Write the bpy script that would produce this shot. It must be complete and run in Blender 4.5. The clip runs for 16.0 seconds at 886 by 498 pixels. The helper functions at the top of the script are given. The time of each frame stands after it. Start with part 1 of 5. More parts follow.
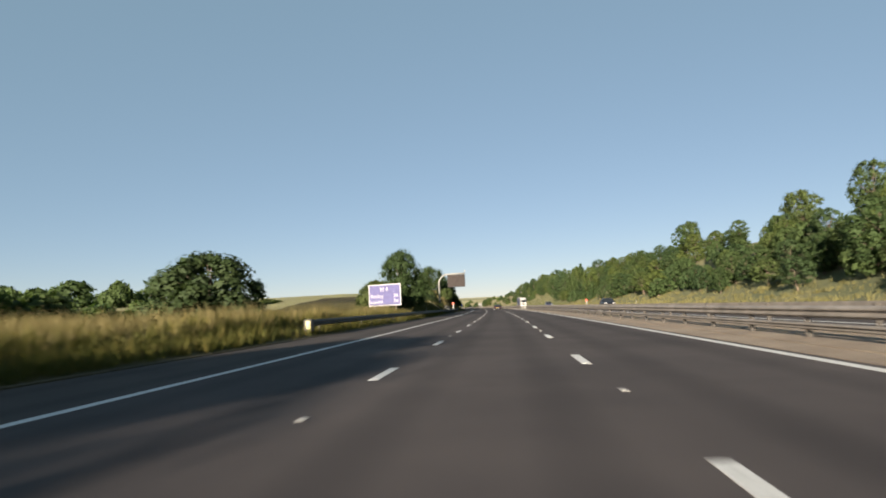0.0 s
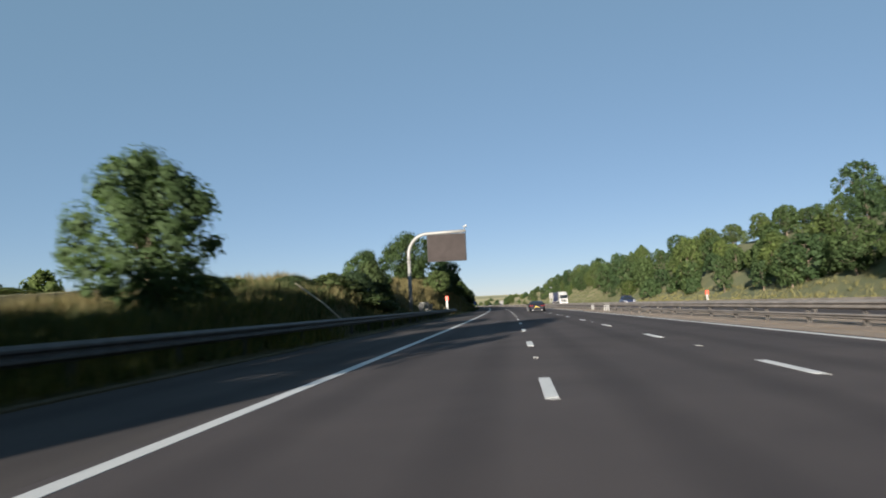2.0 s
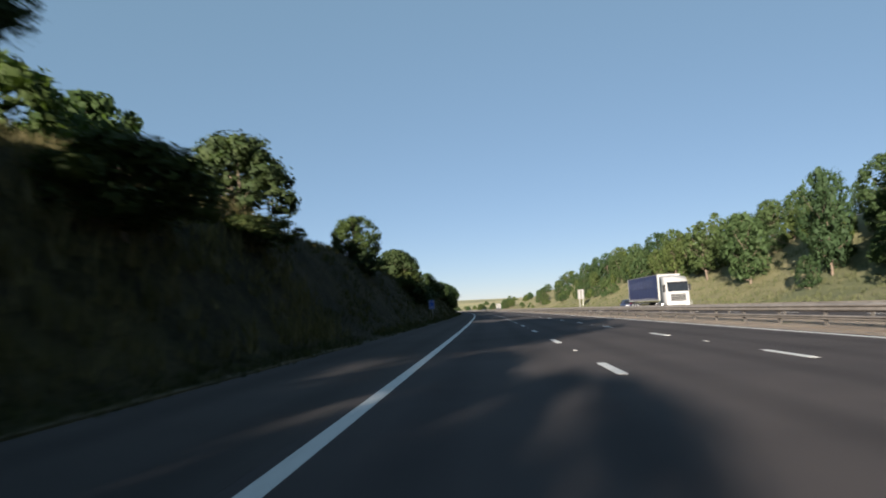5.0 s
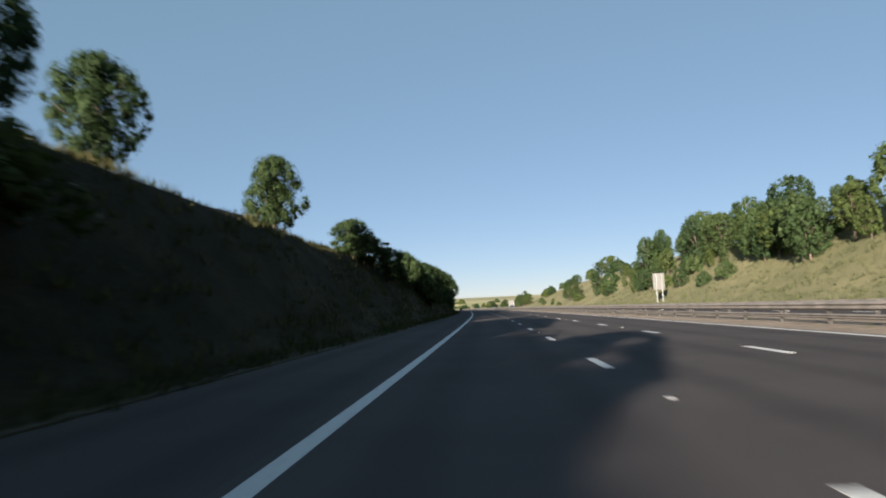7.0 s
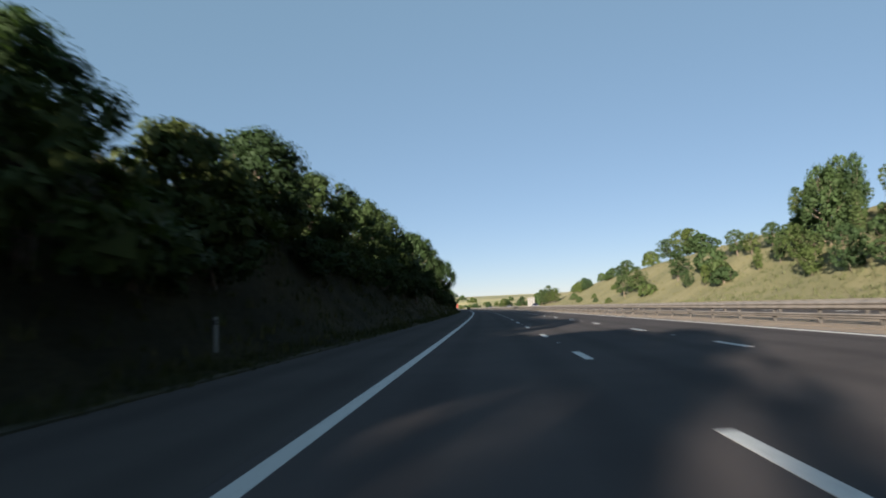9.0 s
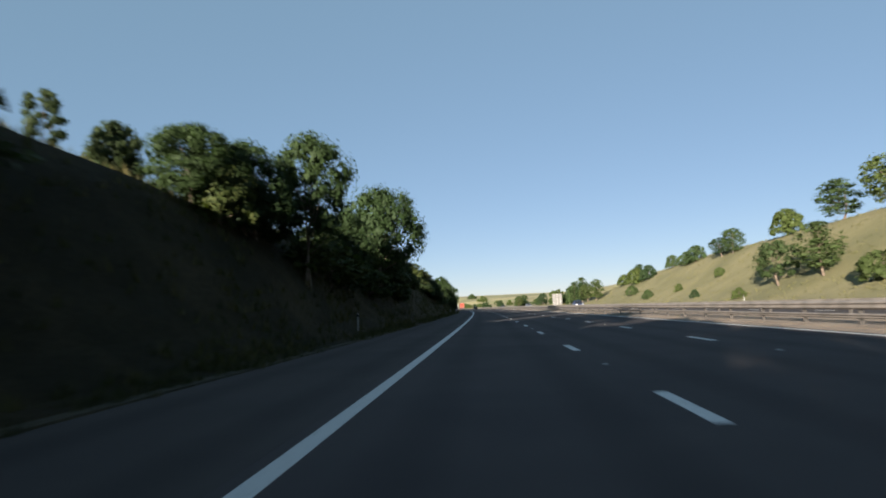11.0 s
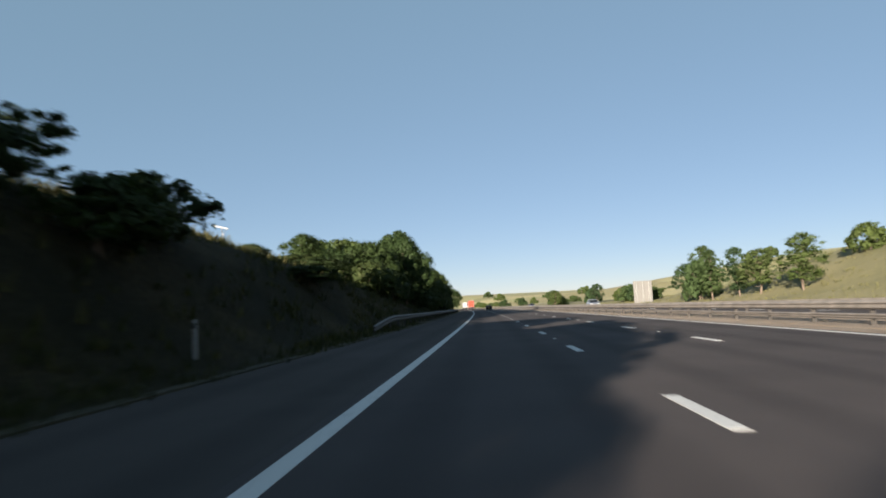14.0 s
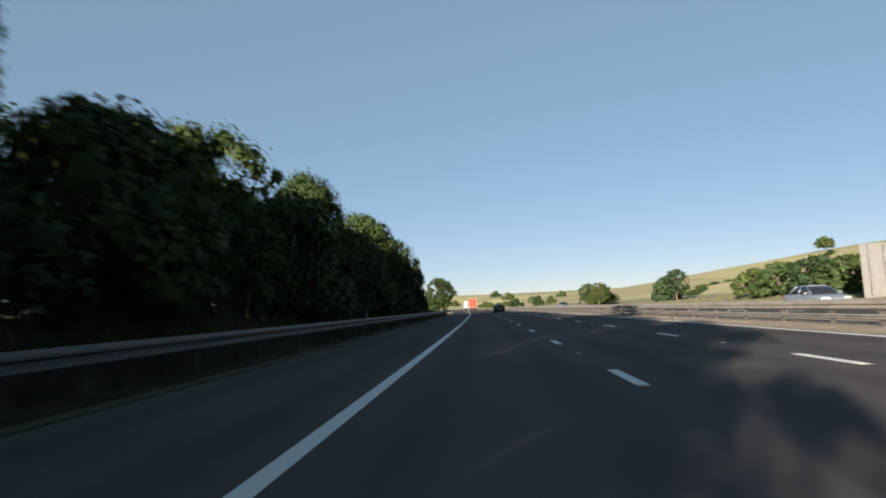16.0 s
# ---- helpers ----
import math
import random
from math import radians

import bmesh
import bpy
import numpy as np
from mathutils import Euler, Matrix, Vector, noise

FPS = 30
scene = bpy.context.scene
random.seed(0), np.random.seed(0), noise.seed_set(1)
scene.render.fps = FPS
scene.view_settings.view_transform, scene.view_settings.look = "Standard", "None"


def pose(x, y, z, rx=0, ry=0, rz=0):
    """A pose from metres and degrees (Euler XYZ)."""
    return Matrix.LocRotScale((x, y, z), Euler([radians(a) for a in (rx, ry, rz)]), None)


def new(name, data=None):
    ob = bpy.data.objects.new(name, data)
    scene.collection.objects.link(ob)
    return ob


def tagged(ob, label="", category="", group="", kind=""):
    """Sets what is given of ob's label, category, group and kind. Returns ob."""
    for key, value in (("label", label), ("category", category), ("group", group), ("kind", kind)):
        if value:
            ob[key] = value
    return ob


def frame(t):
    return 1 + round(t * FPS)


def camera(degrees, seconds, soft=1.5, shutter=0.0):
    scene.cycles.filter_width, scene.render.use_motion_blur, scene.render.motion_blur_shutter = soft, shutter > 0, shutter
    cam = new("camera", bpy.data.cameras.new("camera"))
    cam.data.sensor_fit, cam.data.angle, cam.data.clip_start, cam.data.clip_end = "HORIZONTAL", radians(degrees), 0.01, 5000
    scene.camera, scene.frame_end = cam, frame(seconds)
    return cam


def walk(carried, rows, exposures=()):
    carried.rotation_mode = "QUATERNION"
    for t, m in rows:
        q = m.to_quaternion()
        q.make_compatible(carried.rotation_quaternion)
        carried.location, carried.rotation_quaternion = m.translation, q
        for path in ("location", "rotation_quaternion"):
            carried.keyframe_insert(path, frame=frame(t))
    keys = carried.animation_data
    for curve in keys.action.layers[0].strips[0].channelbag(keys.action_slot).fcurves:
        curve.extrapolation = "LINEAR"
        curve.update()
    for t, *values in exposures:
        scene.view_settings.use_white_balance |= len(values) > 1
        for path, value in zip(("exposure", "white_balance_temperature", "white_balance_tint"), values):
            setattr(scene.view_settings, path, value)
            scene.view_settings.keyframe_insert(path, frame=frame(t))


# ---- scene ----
# ---- the road's line: s metres along, l metres right of the left edge line ----
UNIT = 0.953  # metres to one unit of the plan
S_LINE = np.arange(-900.0, 5200.0, 1.0)
BEND = np.interp(S_LINE, [-200, 0, 120, 230, 350, 450, 650, 1500, 1900], [0.000259, 0.000259, 0.0002569, 0.0002536, 0.0002445, 0.0002362, 0.0002295, 0.0002295, 0])
TURN = np.cumsum(BEND) - BEND / 2
TURN -= np.interp(0, S_LINE, TURN)
X_LINE, Y_LINE = np.cumsum(-np.sin(TURN)), np.cumsum(np.cos(TURN))
X_LINE -= np.interp(0, S_LINE, X_LINE)
Y_LINE -= np.interp(0, S_LINE, Y_LINE)


def heading(s):
    return float(np.interp(s, S_LINE, TURN))


def world(s, l, z=0.0):
    """World place of a point given along and across the road."""
    p = np.interp(s, S_LINE, TURN)
    return (float(np.interp(s, S_LINE, X_LINE) + np.cos(p) * l) * UNIT, float(np.interp(s, S_LINE, Y_LINE) + np.sin(p) * l) * UNIT, float(z) * UNIT)


def world_many(s, l, z):
    p = np.interp(s, S_LINE, TURN)
    return np.stack([np.interp(s, S_LINE, X_LINE) + np.cos(p) * l, np.interp(s, S_LINE, Y_LINE) + np.sin(p) * l, z], -1) * UNIT


def stand(s, l, z=0.0, turn=0.0):
    """Pose of a thing that stands on the road's line, its y axis along the road."""
    return pose(*world(s, l, z), 0, 0, math.degrees(heading(s)) + turn)


def plan(s, l, z=0.0, turn=0.0):
    """The same for a thing that is given in units of the plan."""
    return stand(s, l, z, turn) @ Matrix.Scale(UNIT, 4)


# ---- camera ----
cam = camera(71.9, 16.0, soft=1.9, shutter=0.2)
EYE_HEIGHT, LEAN = 1.125, -2.73
# seconds, metres along, metres right of the edge line, heading to the right of the road, tilt upwards
ROWS = [
    (0.0, -0.08, 5.91, -5.75, 5.54),
    (0.5, 20.82, 5.28, -6.3, 5.62),
    (1.0, 41.72, 4.74, -6.62, 5.53),
    (1.5, 62.62, 3.93, -6.56, 5.4),
    (2.0, 83.52, 3.28, -6.5, 5.45),
    (2.5, 104.42, 2.51, -5.83, 5.38),
    (3.0, 125.32, 1.99, -5.39, 5.57),
    (3.5, 145.85, 1.9, -5.12, 5.63),
    (4.0, 166.28, 1.8, -4.84, 5.69),
    (4.5, 186.63, 1.71, -4.57, 5.75),
    (5.0, 206.89, 1.62, -4.3, 5.82),
    (5.5, 227.07, 1.52, -4.02, 5.88),
    (6.0, 247.18, 1.61, -4.06, 5.89),
    (6.5, 267.22, 1.58, -4.06, 5.88),
    (7.0, 287.19, 1.66, -4.12, 5.66),
    (7.5, 307.11, 1.71, -4.21, 5.81),
    (8.0, 326.97, 1.76, -4.45, 5.74),
    (8.5, 346.78, 1.77, -4.21, 5.6),
    (9.0, 366.54, 1.74, -4.2, 5.6),
    (9.5, 386.27, 1.72, -4.19, 5.6),
    (10.0, 405.95, 1.7, -4.17, 5.59),
    (10.5, 425.6, 1.68, -4.16, 5.59),
    (11.0, 445.23, 1.65, -4.15, 5.59),
    (11.5, 464.82, 1.61, -4.09, 5.6),
    (12.0, 484.4, 1.58, -4.05, 5.55),
    (12.5, 503.95, 1.55, -4.1, 5.66),
    (13.0, 523.49, 1.61, -4.18, 5.68),
    (13.5, 543.01, 1.6, -4.11, 5.58),
    (14.0, 562.53, 1.62, -4.17, 5.58),
    (14.5, 582.04, 1.52, -4.1, 5.59),
    (15.0, 601.54, 1.61, -4.15, 5.56),
    (15.5, 621.05, 1.57, -3.91, 5.73),
    (16.0, 640.55, 1.63, -3.8, 5.63),
]
walk(cam, [(t, pose(*world(s, l, EYE_HEIGHT), 90 + tilt, 0, math.degrees(heading(s)) - yaw) @ pose(0, 0, 0, 0, 0, LEAN))
           for t, s, l, yaw, tilt in ROWS],
     [(0.0, 2.04, 7300, 10), (0.6, 2.02, 7200, 10), (1.1, 1.92, 6500, 10), (1.6, 1.86, 6400, 9), (3.0, 1.91, 6400, 9), (5.5, 2.0, 6600, 10), (13.0, 2.04, 6700, 10), (15.4, 2.04, 7000, 11), (16.0, 2.03, 6850, 10)])

# ---- light: low evening sun from behind on the left, clear sky ----
SUN_HEIGHT, SUN_WAY = 10.4, 13.4
sky_world = bpy.data.worlds.new("evening_sky")
scene.world = sky_world
sky_world.use_nodes = True
sky_nodes = sky_world.node_tree
sky = sky_nodes.nodes.new("ShaderNodeTexSky")
sky.sky_type = "NISHITA"
sky.sun_disc = False
sky.sun_elevation = radians(SUN_HEIGHT)
sky.sun_rotation = radians(180 + SUN_WAY)
sky.air_density, sky.dust_density, sky.ozone_density = 0.7, 0.0, 3.0
# the clear sky through a thin, faintly lilac evening haze
veil = sky_nodes.nodes.new("ShaderNodeMix")
veil.data_type, veil.blend_type = "RGBA", "MULTIPLY"
veil.inputs[0].default_value = 1.0
veil.inputs[7].default_value = (0.48, 0.336, 0.315, 1)
sky_nodes.links.new(sky.outputs["Color"], veil.inputs[6])
haze = sky_nodes.nodes.new("ShaderNodeMix")
haze.data_type, haze.blend_type = "RGBA", "ADD"
haze.inputs[0].default_value = 1.0
haze.inputs[7].default_value = (0.66, 1.15, 1.49, 1)
sky_nodes.links.new(veil.outputs[2], haze.inputs[6])
sky_nodes.links.new(haze.outputs[2], sky_nodes.nodes["Background"].inputs["Color"])
sky_nodes.nodes["Background"].inputs["Strength"].default_value = 0.055
sun_data = bpy.data.lights.new("sun", "SUN")
sun_data.energy, sun_data.angle, sun_data.color = 5.0, radians(0.53), (1.0, 0.90, 0.78)
sun = new("sun", sun_data)
way = Vector((math.sin(radians(SUN_WAY)) * math.cos(radians(SUN_HEIGHT)), math.cos(radians(SUN_WAY)) * math.cos(radians(SUN_HEIGHT)), -math.sin(radians(SUN_HEIGHT))))
sun.rotation_mode = "QUATERNION"
sun.rotation_quaternion = way.to_track_quat("-Z", "Y")
sun.location = (-40, -60, 60)


# ---- materials ----
def material(name, rough=0.8, metal=0.0):
    m = bpy.data.materials.new(name)
    m.use_nodes = True
    shader = m.node_tree.nodes["Principled BSDF"]
    shader.inputs["Roughness"].default_value = rough
    shader.inputs["Metallic"].default_value = metal
    return m, m.node_tree, shader


def node(tree, kind, **values):
    n = tree.nodes.new(kind)
    for key, value in values.items():
        n.inputs[key.replace("_", " ")].default_value = value
    return n


def coords(tree):
    return tree.nodes.new("ShaderNodeNewGeometry").outputs["Position"]


def noise_of(tree, scale, detail=4.0, rough=0.6, where=None):
    n = node(tree, "ShaderNodeTexNoise", Scale=scale, Detail=detail, Roughness=rough)
    tree.links.new(where or coords(tree), n.inputs["Vector"])
    return n.outputs["Fac"]


def ramp(tree, value, *stops):
    r = tree.nodes.new("ShaderNodeValToRGB")
    while len(r.color_ramp.elements) < len(stops):
        r.color_ramp.elements.new(0.5)
    for e, (at, colour) in zip(r.color_ramp.elements, stops):
        e.position = at
        e.color = (*colour, 1)
    tree.links.new(value, r.inputs["Fac"])
    return r.outputs["Color"]


def mixed(tree, fac, a, b, blend="MIX"):
    m = tree.nodes.new("ShaderNodeMix")
    m.data_type, m.blend_type = "RGBA", blend
    for value, socket in ((fac, m.inputs[0]), (a, m.inputs[6]), (b, m.inputs[7])):
        if isinstance(value, (int, float)):
            socket.default_value = value
        elif isinstance(value, tuple):
            socket.default_value = (*value, 1)
        else:
            tree.links.new(value, socket)
    return m.outputs[2]


def relief(tree, shader, value, strength, distance):
    b = node(tree, "ShaderNodeBump", Strength=strength, Distance=distance)
    tree.links.new(value, b.inputs["Height"])
    tree.links.new(b.outputs["Normal"], shader.inputs["Normal"])


def plain(name, colour, rough=0.6, metal=0.0, spread=0.15, scale=3.0, bump=0.0, gloss=0.4):
    m, tree, shader = material(name, rough, metal)
    shader.inputs["Specular IOR Level"].default_value = gloss
    n = noise_of(tree, scale)
    low = tuple(c * (1 - spread) for c in colour)
    high = tuple(min(1, c * (1 + spread)) for c in colour)
    tree.links.new(ramp(tree, n, (0.3, low), (0.7, high)), shader.inputs["Base Color"])
    if bump:
        relief(tree, shader, noise_of(tree, scale * 12), bump, 0.02)
    return m


def make_asphalt(name, base, streak):
    m, tree, shader = material(name, 0.9)
    shader.inputs["Specular IOR Level"].default_value = 0.06
    grain = noise_of(tree, 60, 3)
    patches = noise_of(tree, 0.35, 5)
    fine = ramp(tree, grain, (0.25, tuple(c * 0.72 for c in base)), (0.75, tuple(c * 1.3 for c in base)))
    worn = mixed(tree, ramp(tree, patches, (0.35, (0, 0, 0)), (0.7, (1, 1, 1))), fine, streak)
    # two darker wheel tracks in every lane
    place = tree.nodes.new("ShaderNodeAttribute")
    place.attribute_name = "across"
    lane = tree.nodes.new("ShaderNodeMath")
    lane.operation = "MULTIPLY_ADD"
    lane.inputs[1].default_value, lane.inputs[2].default_value = 2 * math.pi / 1.825, -2 * math.pi * 0.95 / 1.825
    tree.links.new(place.outputs["Fac"], lane.inputs[0])
    swing = tree.nodes.new("ShaderNodeMath")
    swing.operation = "COSINE"
    tree.links.new(lane.outputs[0], swing.inputs[0])
    tracks = ramp(tree, swing.outputs[0], (0.0, (1.06, 1.05, 1.05)), (1.0, (0.86, 0.86, 0.87)))
    worn = mixed(tree, 1.0, worn, tracks, "MULTIPLY")
    stain = ramp(tree, noise_of(tree, 0.09, 3), (0.3, (0.86, 0.86, 0.86)), (0.7, (1.08, 1.08, 1.08)))
    tree.links.new(mixed(tree, 1.0, worn, stain, "MULTIPLY"), shader.inputs["Base Color"])
    relief(tree, shader, grain, 0.5, 0.01)
    return m


def make_ground(name, colours, scale=0.25, fine=6.0, rough=1.0):
    m, tree, shader = material(name, 0.95)
    a = ramp(tree, noise_of(tree, scale, 6), (0.3, colours[0]), (0.5, colours[1]), (0.68, colours[2]))
    b = ramp(tree, noise_of(tree, fine, 5, 0.75), (0.3, tuple(1 - rough * c for c in (0.45, 0.45, 0.5))), (0.7, tuple(1 + rough * c for c in (0.35, 0.3, 0.25))))
    tree.links.new(mixed(tree, 1.0, a, b, "MULTIPLY"), shader.inputs["Base Color"])
    relief(tree, shader, noise_of(tree, fine, 6, 0.8), rough, 0.25 * rough)
    return m


def make_bank(name, dry, weedy_shade):
    """Rough bank: dry grass, then weeds coloured for shade where the weeds attribute rises."""
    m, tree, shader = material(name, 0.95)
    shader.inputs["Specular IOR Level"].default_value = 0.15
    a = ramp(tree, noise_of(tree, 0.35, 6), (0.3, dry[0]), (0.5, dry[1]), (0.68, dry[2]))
    b = ramp(tree, noise_of(tree, 0.25, 6), (0.3, weedy_shade[0]), (0.5, weedy_shade[1]), (0.68, weedy_shade[2]))
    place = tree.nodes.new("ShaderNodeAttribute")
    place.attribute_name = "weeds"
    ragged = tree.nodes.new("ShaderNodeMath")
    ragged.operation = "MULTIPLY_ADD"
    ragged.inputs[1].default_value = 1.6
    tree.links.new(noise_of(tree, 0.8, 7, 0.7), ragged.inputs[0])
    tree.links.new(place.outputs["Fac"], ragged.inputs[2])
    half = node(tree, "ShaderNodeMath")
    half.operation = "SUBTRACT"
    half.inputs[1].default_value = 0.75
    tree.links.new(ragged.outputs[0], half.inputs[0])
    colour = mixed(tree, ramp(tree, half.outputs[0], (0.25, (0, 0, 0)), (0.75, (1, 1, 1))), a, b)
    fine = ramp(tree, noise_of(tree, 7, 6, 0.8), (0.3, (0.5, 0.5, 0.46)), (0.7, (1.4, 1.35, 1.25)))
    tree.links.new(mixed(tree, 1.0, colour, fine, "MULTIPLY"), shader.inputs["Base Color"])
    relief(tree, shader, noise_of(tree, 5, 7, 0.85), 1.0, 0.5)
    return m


def make_fields(name):
    m, tree, shader = material(name, 0.95)
    cells = node(tree, "ShaderNodeTexVoronoi", Scale=0.0065)
    tree.links.new(coords(tree), cells.inputs["Vector"])
    split = tree.nodes.new("ShaderNodeSeparateColor")
    tree.links.new(cells.outputs["Color"], split.inputs["Color"])
    crop = ramp(tree, split.outputs["Red"], (0.1, (0.22, 0.19, 0.085)), (0.4, (0.14, 0.15, 0.058)), (0.6, (0.32, 0.28, 0.135)), (0.85, (0.18, 0.18, 0.07)))
    tint = ramp(tree, noise_of(tree, 0.05, 6), (0.3, (0.8, 0.82, 0.8)), (0.7, (1.15, 1.12, 1.1)))
    tree.links.new(mixed(tree, 1.0, crop, tint, "MULTIPLY"), shader.inputs["Base Color"])
    relief(tree, shader, noise_of(tree, 3, 6, 0.8), 1.0, 0.3)
    return m


def make_leaf(name, dark, light, yellow, shine_through=0.26):
    m, tree, shader = material(name, 0.7)
    shader.inputs["Specular IOR Level"].default_value = 0.18
    thing = tree.nodes.new("ShaderNodeObjectInfo").outputs["Random"]
    leaf = tree.nodes.new("ShaderNodeNewGeometry").outputs["Random Per Island"]
    by_leaf = ramp(tree, leaf, (0.0, dark), (0.55, light), (1.0, yellow))
    by_tree = ramp(tree, thing, (0.0, (0.56, 0.68, 0.80)), (0.3, (0.80, 0.88, 0.92)), (0.6, (1.0, 1.0, 1.0)), (1.0, (1.32, 1.18, 0.92)))
    clump = ramp(tree, noise_of(tree, 0.9, 3), (0.3, (0.75, 0.78, 0.75)), (0.7, (1.2, 1.2, 1.15)))
    colour = mixed(tree, 1.0, mixed(tree, 1.0, by_leaf, by_tree, "MULTIPLY"), clump, "MULTIPLY")
    tree.links.new(colour, shader.inputs["Base Color"])
    shine = tree.nodes.new("ShaderNodeBsdfTranslucent")
    tree.links.new(mixed(tree, 1.0, colour, (1.25, 1.4, 0.6), "MULTIPLY"), shine.inputs["Color"])
    both = node(tree, "ShaderNodeMixShader", Fac=shine_through)
    tree.links.new(shader.outputs["BSDF"], both.inputs[1])
    tree.links.new(shine.outputs["BSDF"], both.inputs[2])
    tree.links.new(both.outputs["Shader"], tree.nodes["Material Output"].inputs["Surface"])
    return m


def make_paint_line(name):
    m, tree, shader = material(name, 0.6)
    worn = ramp(tree, noise_of(tree, 9, 6, 0.75), (0.30, (0.20, 0.20, 0.19)), (0.46, (0.47, 0.47, 0.46)))
    tree.links.new(worn, shader.inputs["Base Color"])
    relief(tree, shader, noise_of(tree, 60), 0.3, 0.01)
    return m


def make_car_paint(name, colour, rough=0.2, metal=0.0, coat=0.8):
    m, tree, shader = material(name, rough, metal)
    shader.inputs["Coat Weight"].default_value = coat
    shader.inputs["Specular IOR Level"].default_value = 0.05 + 0.5 * coat
    shader.inputs["Coat Roughness"].default_value = 0.06
    dust = ramp(tree, noise_of(tree, 5, 5), (0.35, colour), (0.8, tuple(min(1, c * 1.15 + 0.006) for c in colour)))
    tree.links.new(dust, shader.inputs["Base Color"])
    return m


ASPHALT = make_asphalt("asphalt", (0.0540, 0.0490, 0.0500), (0.0690, 0.0615, 0.0610))
SHOULDER = make_asphalt("worn_asphalt", (0.0520, 0.0475, 0.0465), (0.0650, 0.0585, 0.0560))
LINE_PAINT = make_paint_line("white_road_paint")
GRAVEL = make_ground("sandy_gravel", ((0.1568, 0.1187, 0.0902), (0.2042, 0.1615, 0.1254), (0.2422, 0.1995, 0.1568)), 0.6, 14, 0.7)
VERGE = make_ground("verge_soil_and_grass", ((0.0416, 0.0416, 0.016), (0.084, 0.0696, 0.028), (0.1232, 0.0952, 0.0448)), 0.3, 5)
SLOPE = make_ground("dry_grass_slope", ((0.0870, 0.0872, 0.0330), (0.1330, 0.1225, 0.0520), (0.1740, 0.1540, 0.0735)), 0.10, 3, 0.45)
GREEN_SLOPE = make_ground("bracken_and_grass_slope", ((0.050, 0.064, 0.022), (0.078, 0.086, 0.032), (0.130, 0.122, 0.052)), 0.12, 3, 0.6)
# verge colour darkened to stand for the shade on the left
SHADED_VERGE = make_ground("shade_darkened_verge", ((0.028, 0.030, 0.014), (0.046, 0.043, 0.021), (0.074, 0.062, 0.034)), 0.25, 4)
# the second colour set is lowered to stand for shade on the bank
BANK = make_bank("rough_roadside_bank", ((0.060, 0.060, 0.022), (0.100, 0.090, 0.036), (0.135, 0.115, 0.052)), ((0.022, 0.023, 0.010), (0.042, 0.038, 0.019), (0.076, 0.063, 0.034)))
FIELDS = make_fields("patchwork_fields")
# darker leaf green, with the left trees' shade put into it
BROADLEAF = make_leaf("shade_dark_broad_leaves", (0.0195, 0.0334, 0.0102), (0.0254, 0.0429, 0.0130), (0.0329, 0.0509, 0.0166))
# lighter leaf green, with sunlight on the right-hand wood put into it
WOOD_LEAF = make_leaf("sun_light_woodland_leaves", (0.0391, 0.0605, 0.0202), (0.0511, 0.0756, 0.0263), (0.0620, 0.0860, 0.0344), 0.38)
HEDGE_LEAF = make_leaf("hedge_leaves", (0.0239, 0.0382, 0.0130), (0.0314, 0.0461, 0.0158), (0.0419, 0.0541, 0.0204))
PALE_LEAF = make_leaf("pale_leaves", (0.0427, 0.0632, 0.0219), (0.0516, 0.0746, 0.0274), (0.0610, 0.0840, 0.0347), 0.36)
DRY_BLADE = make_leaf("dry_grass_blades", (0.0576, 0.0512, 0.0218), (0.0896, 0.0755, 0.0352), (0.1248, 0.1037, 0.0538))
SLOPE_BLADE = make_leaf("slope_grass_blades", (0.0739, 0.0720, 0.0276), (0.1120, 0.1032, 0.0437), (0.1478, 0.1320, 0.0609))
GREEN_BLADE = make_leaf("green_grass_blades", (0.0304, 0.0392, 0.0104), (0.06, 0.0664, 0.0208), (0.108, 0.0928, 0.036))
# darker copy of the green blades, with shade put into their colour
SHADE_BLADE = make_leaf("shade_dark_grass_blades", (0.019, 0.024, 0.009), (0.039, 0.041, 0.016), (0.076, 0.066, 0.031))
BARK = plain("bark", (0.10, 0.075, 0.055), 0.9, 0, 0.4, 5, 0.6)
GALVANISED = plain("galvanised_steel", (0.2352, 0.2352, 0.2296), 0.45, 0.7, 0.25, 4)
# steel colour darkened for the shaded road face of the left barriers
SHADE_STEEL = plain("shade_dark_barrier_steel", (0.062, 0.059, 0.056), 0.65, 0.15, 0.3, 3)
TAN_STEEL = plain("tan_barrier_steel", (0.1800, 0.1620, 0.1458), 0.65, 0.15, 0.3, 2)
GREY_PAINT = plain("pale_grey_paint", (0.1535, 0.1535, 0.1476), 0.45, 0, 0.08, 2)
SIGN_BACK = plain("sign_back_aluminium", (0.1220, 0.1195, 0.1144), 0.85, 0.0, 0.08, 1.5, gloss=0.15)
# blue greyed towards lilac: the glare on the film is put into it
GLARE_BLUE = plain("sign_blue_with_glare", (0.0722, 0.0704, 0.1496), 0.85, 0, 0.12, 2, gloss=0.1)
PLATE_BLUE = plain("bright_blue_film", (0.03, 0.085, 0.34), 0.7, 0, 0.12, 2, gloss=0.2)
POST_STEEL = plain("dark_post_steel", (0.050, 0.045, 0.040), 0.75, 0.2, 0.3, 5)
SIGN_WHITE = plain("sign_white_film", (0.3142, 0.3142, 0.3216), 0.85, 0, 0.05, 2, gloss=0.1)
SCREEN = plain("dark_sign_screen", (0.0306, 0.0263, 0.0255), 0.8, 0, 0.15, 1.2, gloss=0.05)
BLACK_RUBBER = plain("black_rubber", (0.02, 0.02, 0.02), 0.85, 0, 0.3, 8)
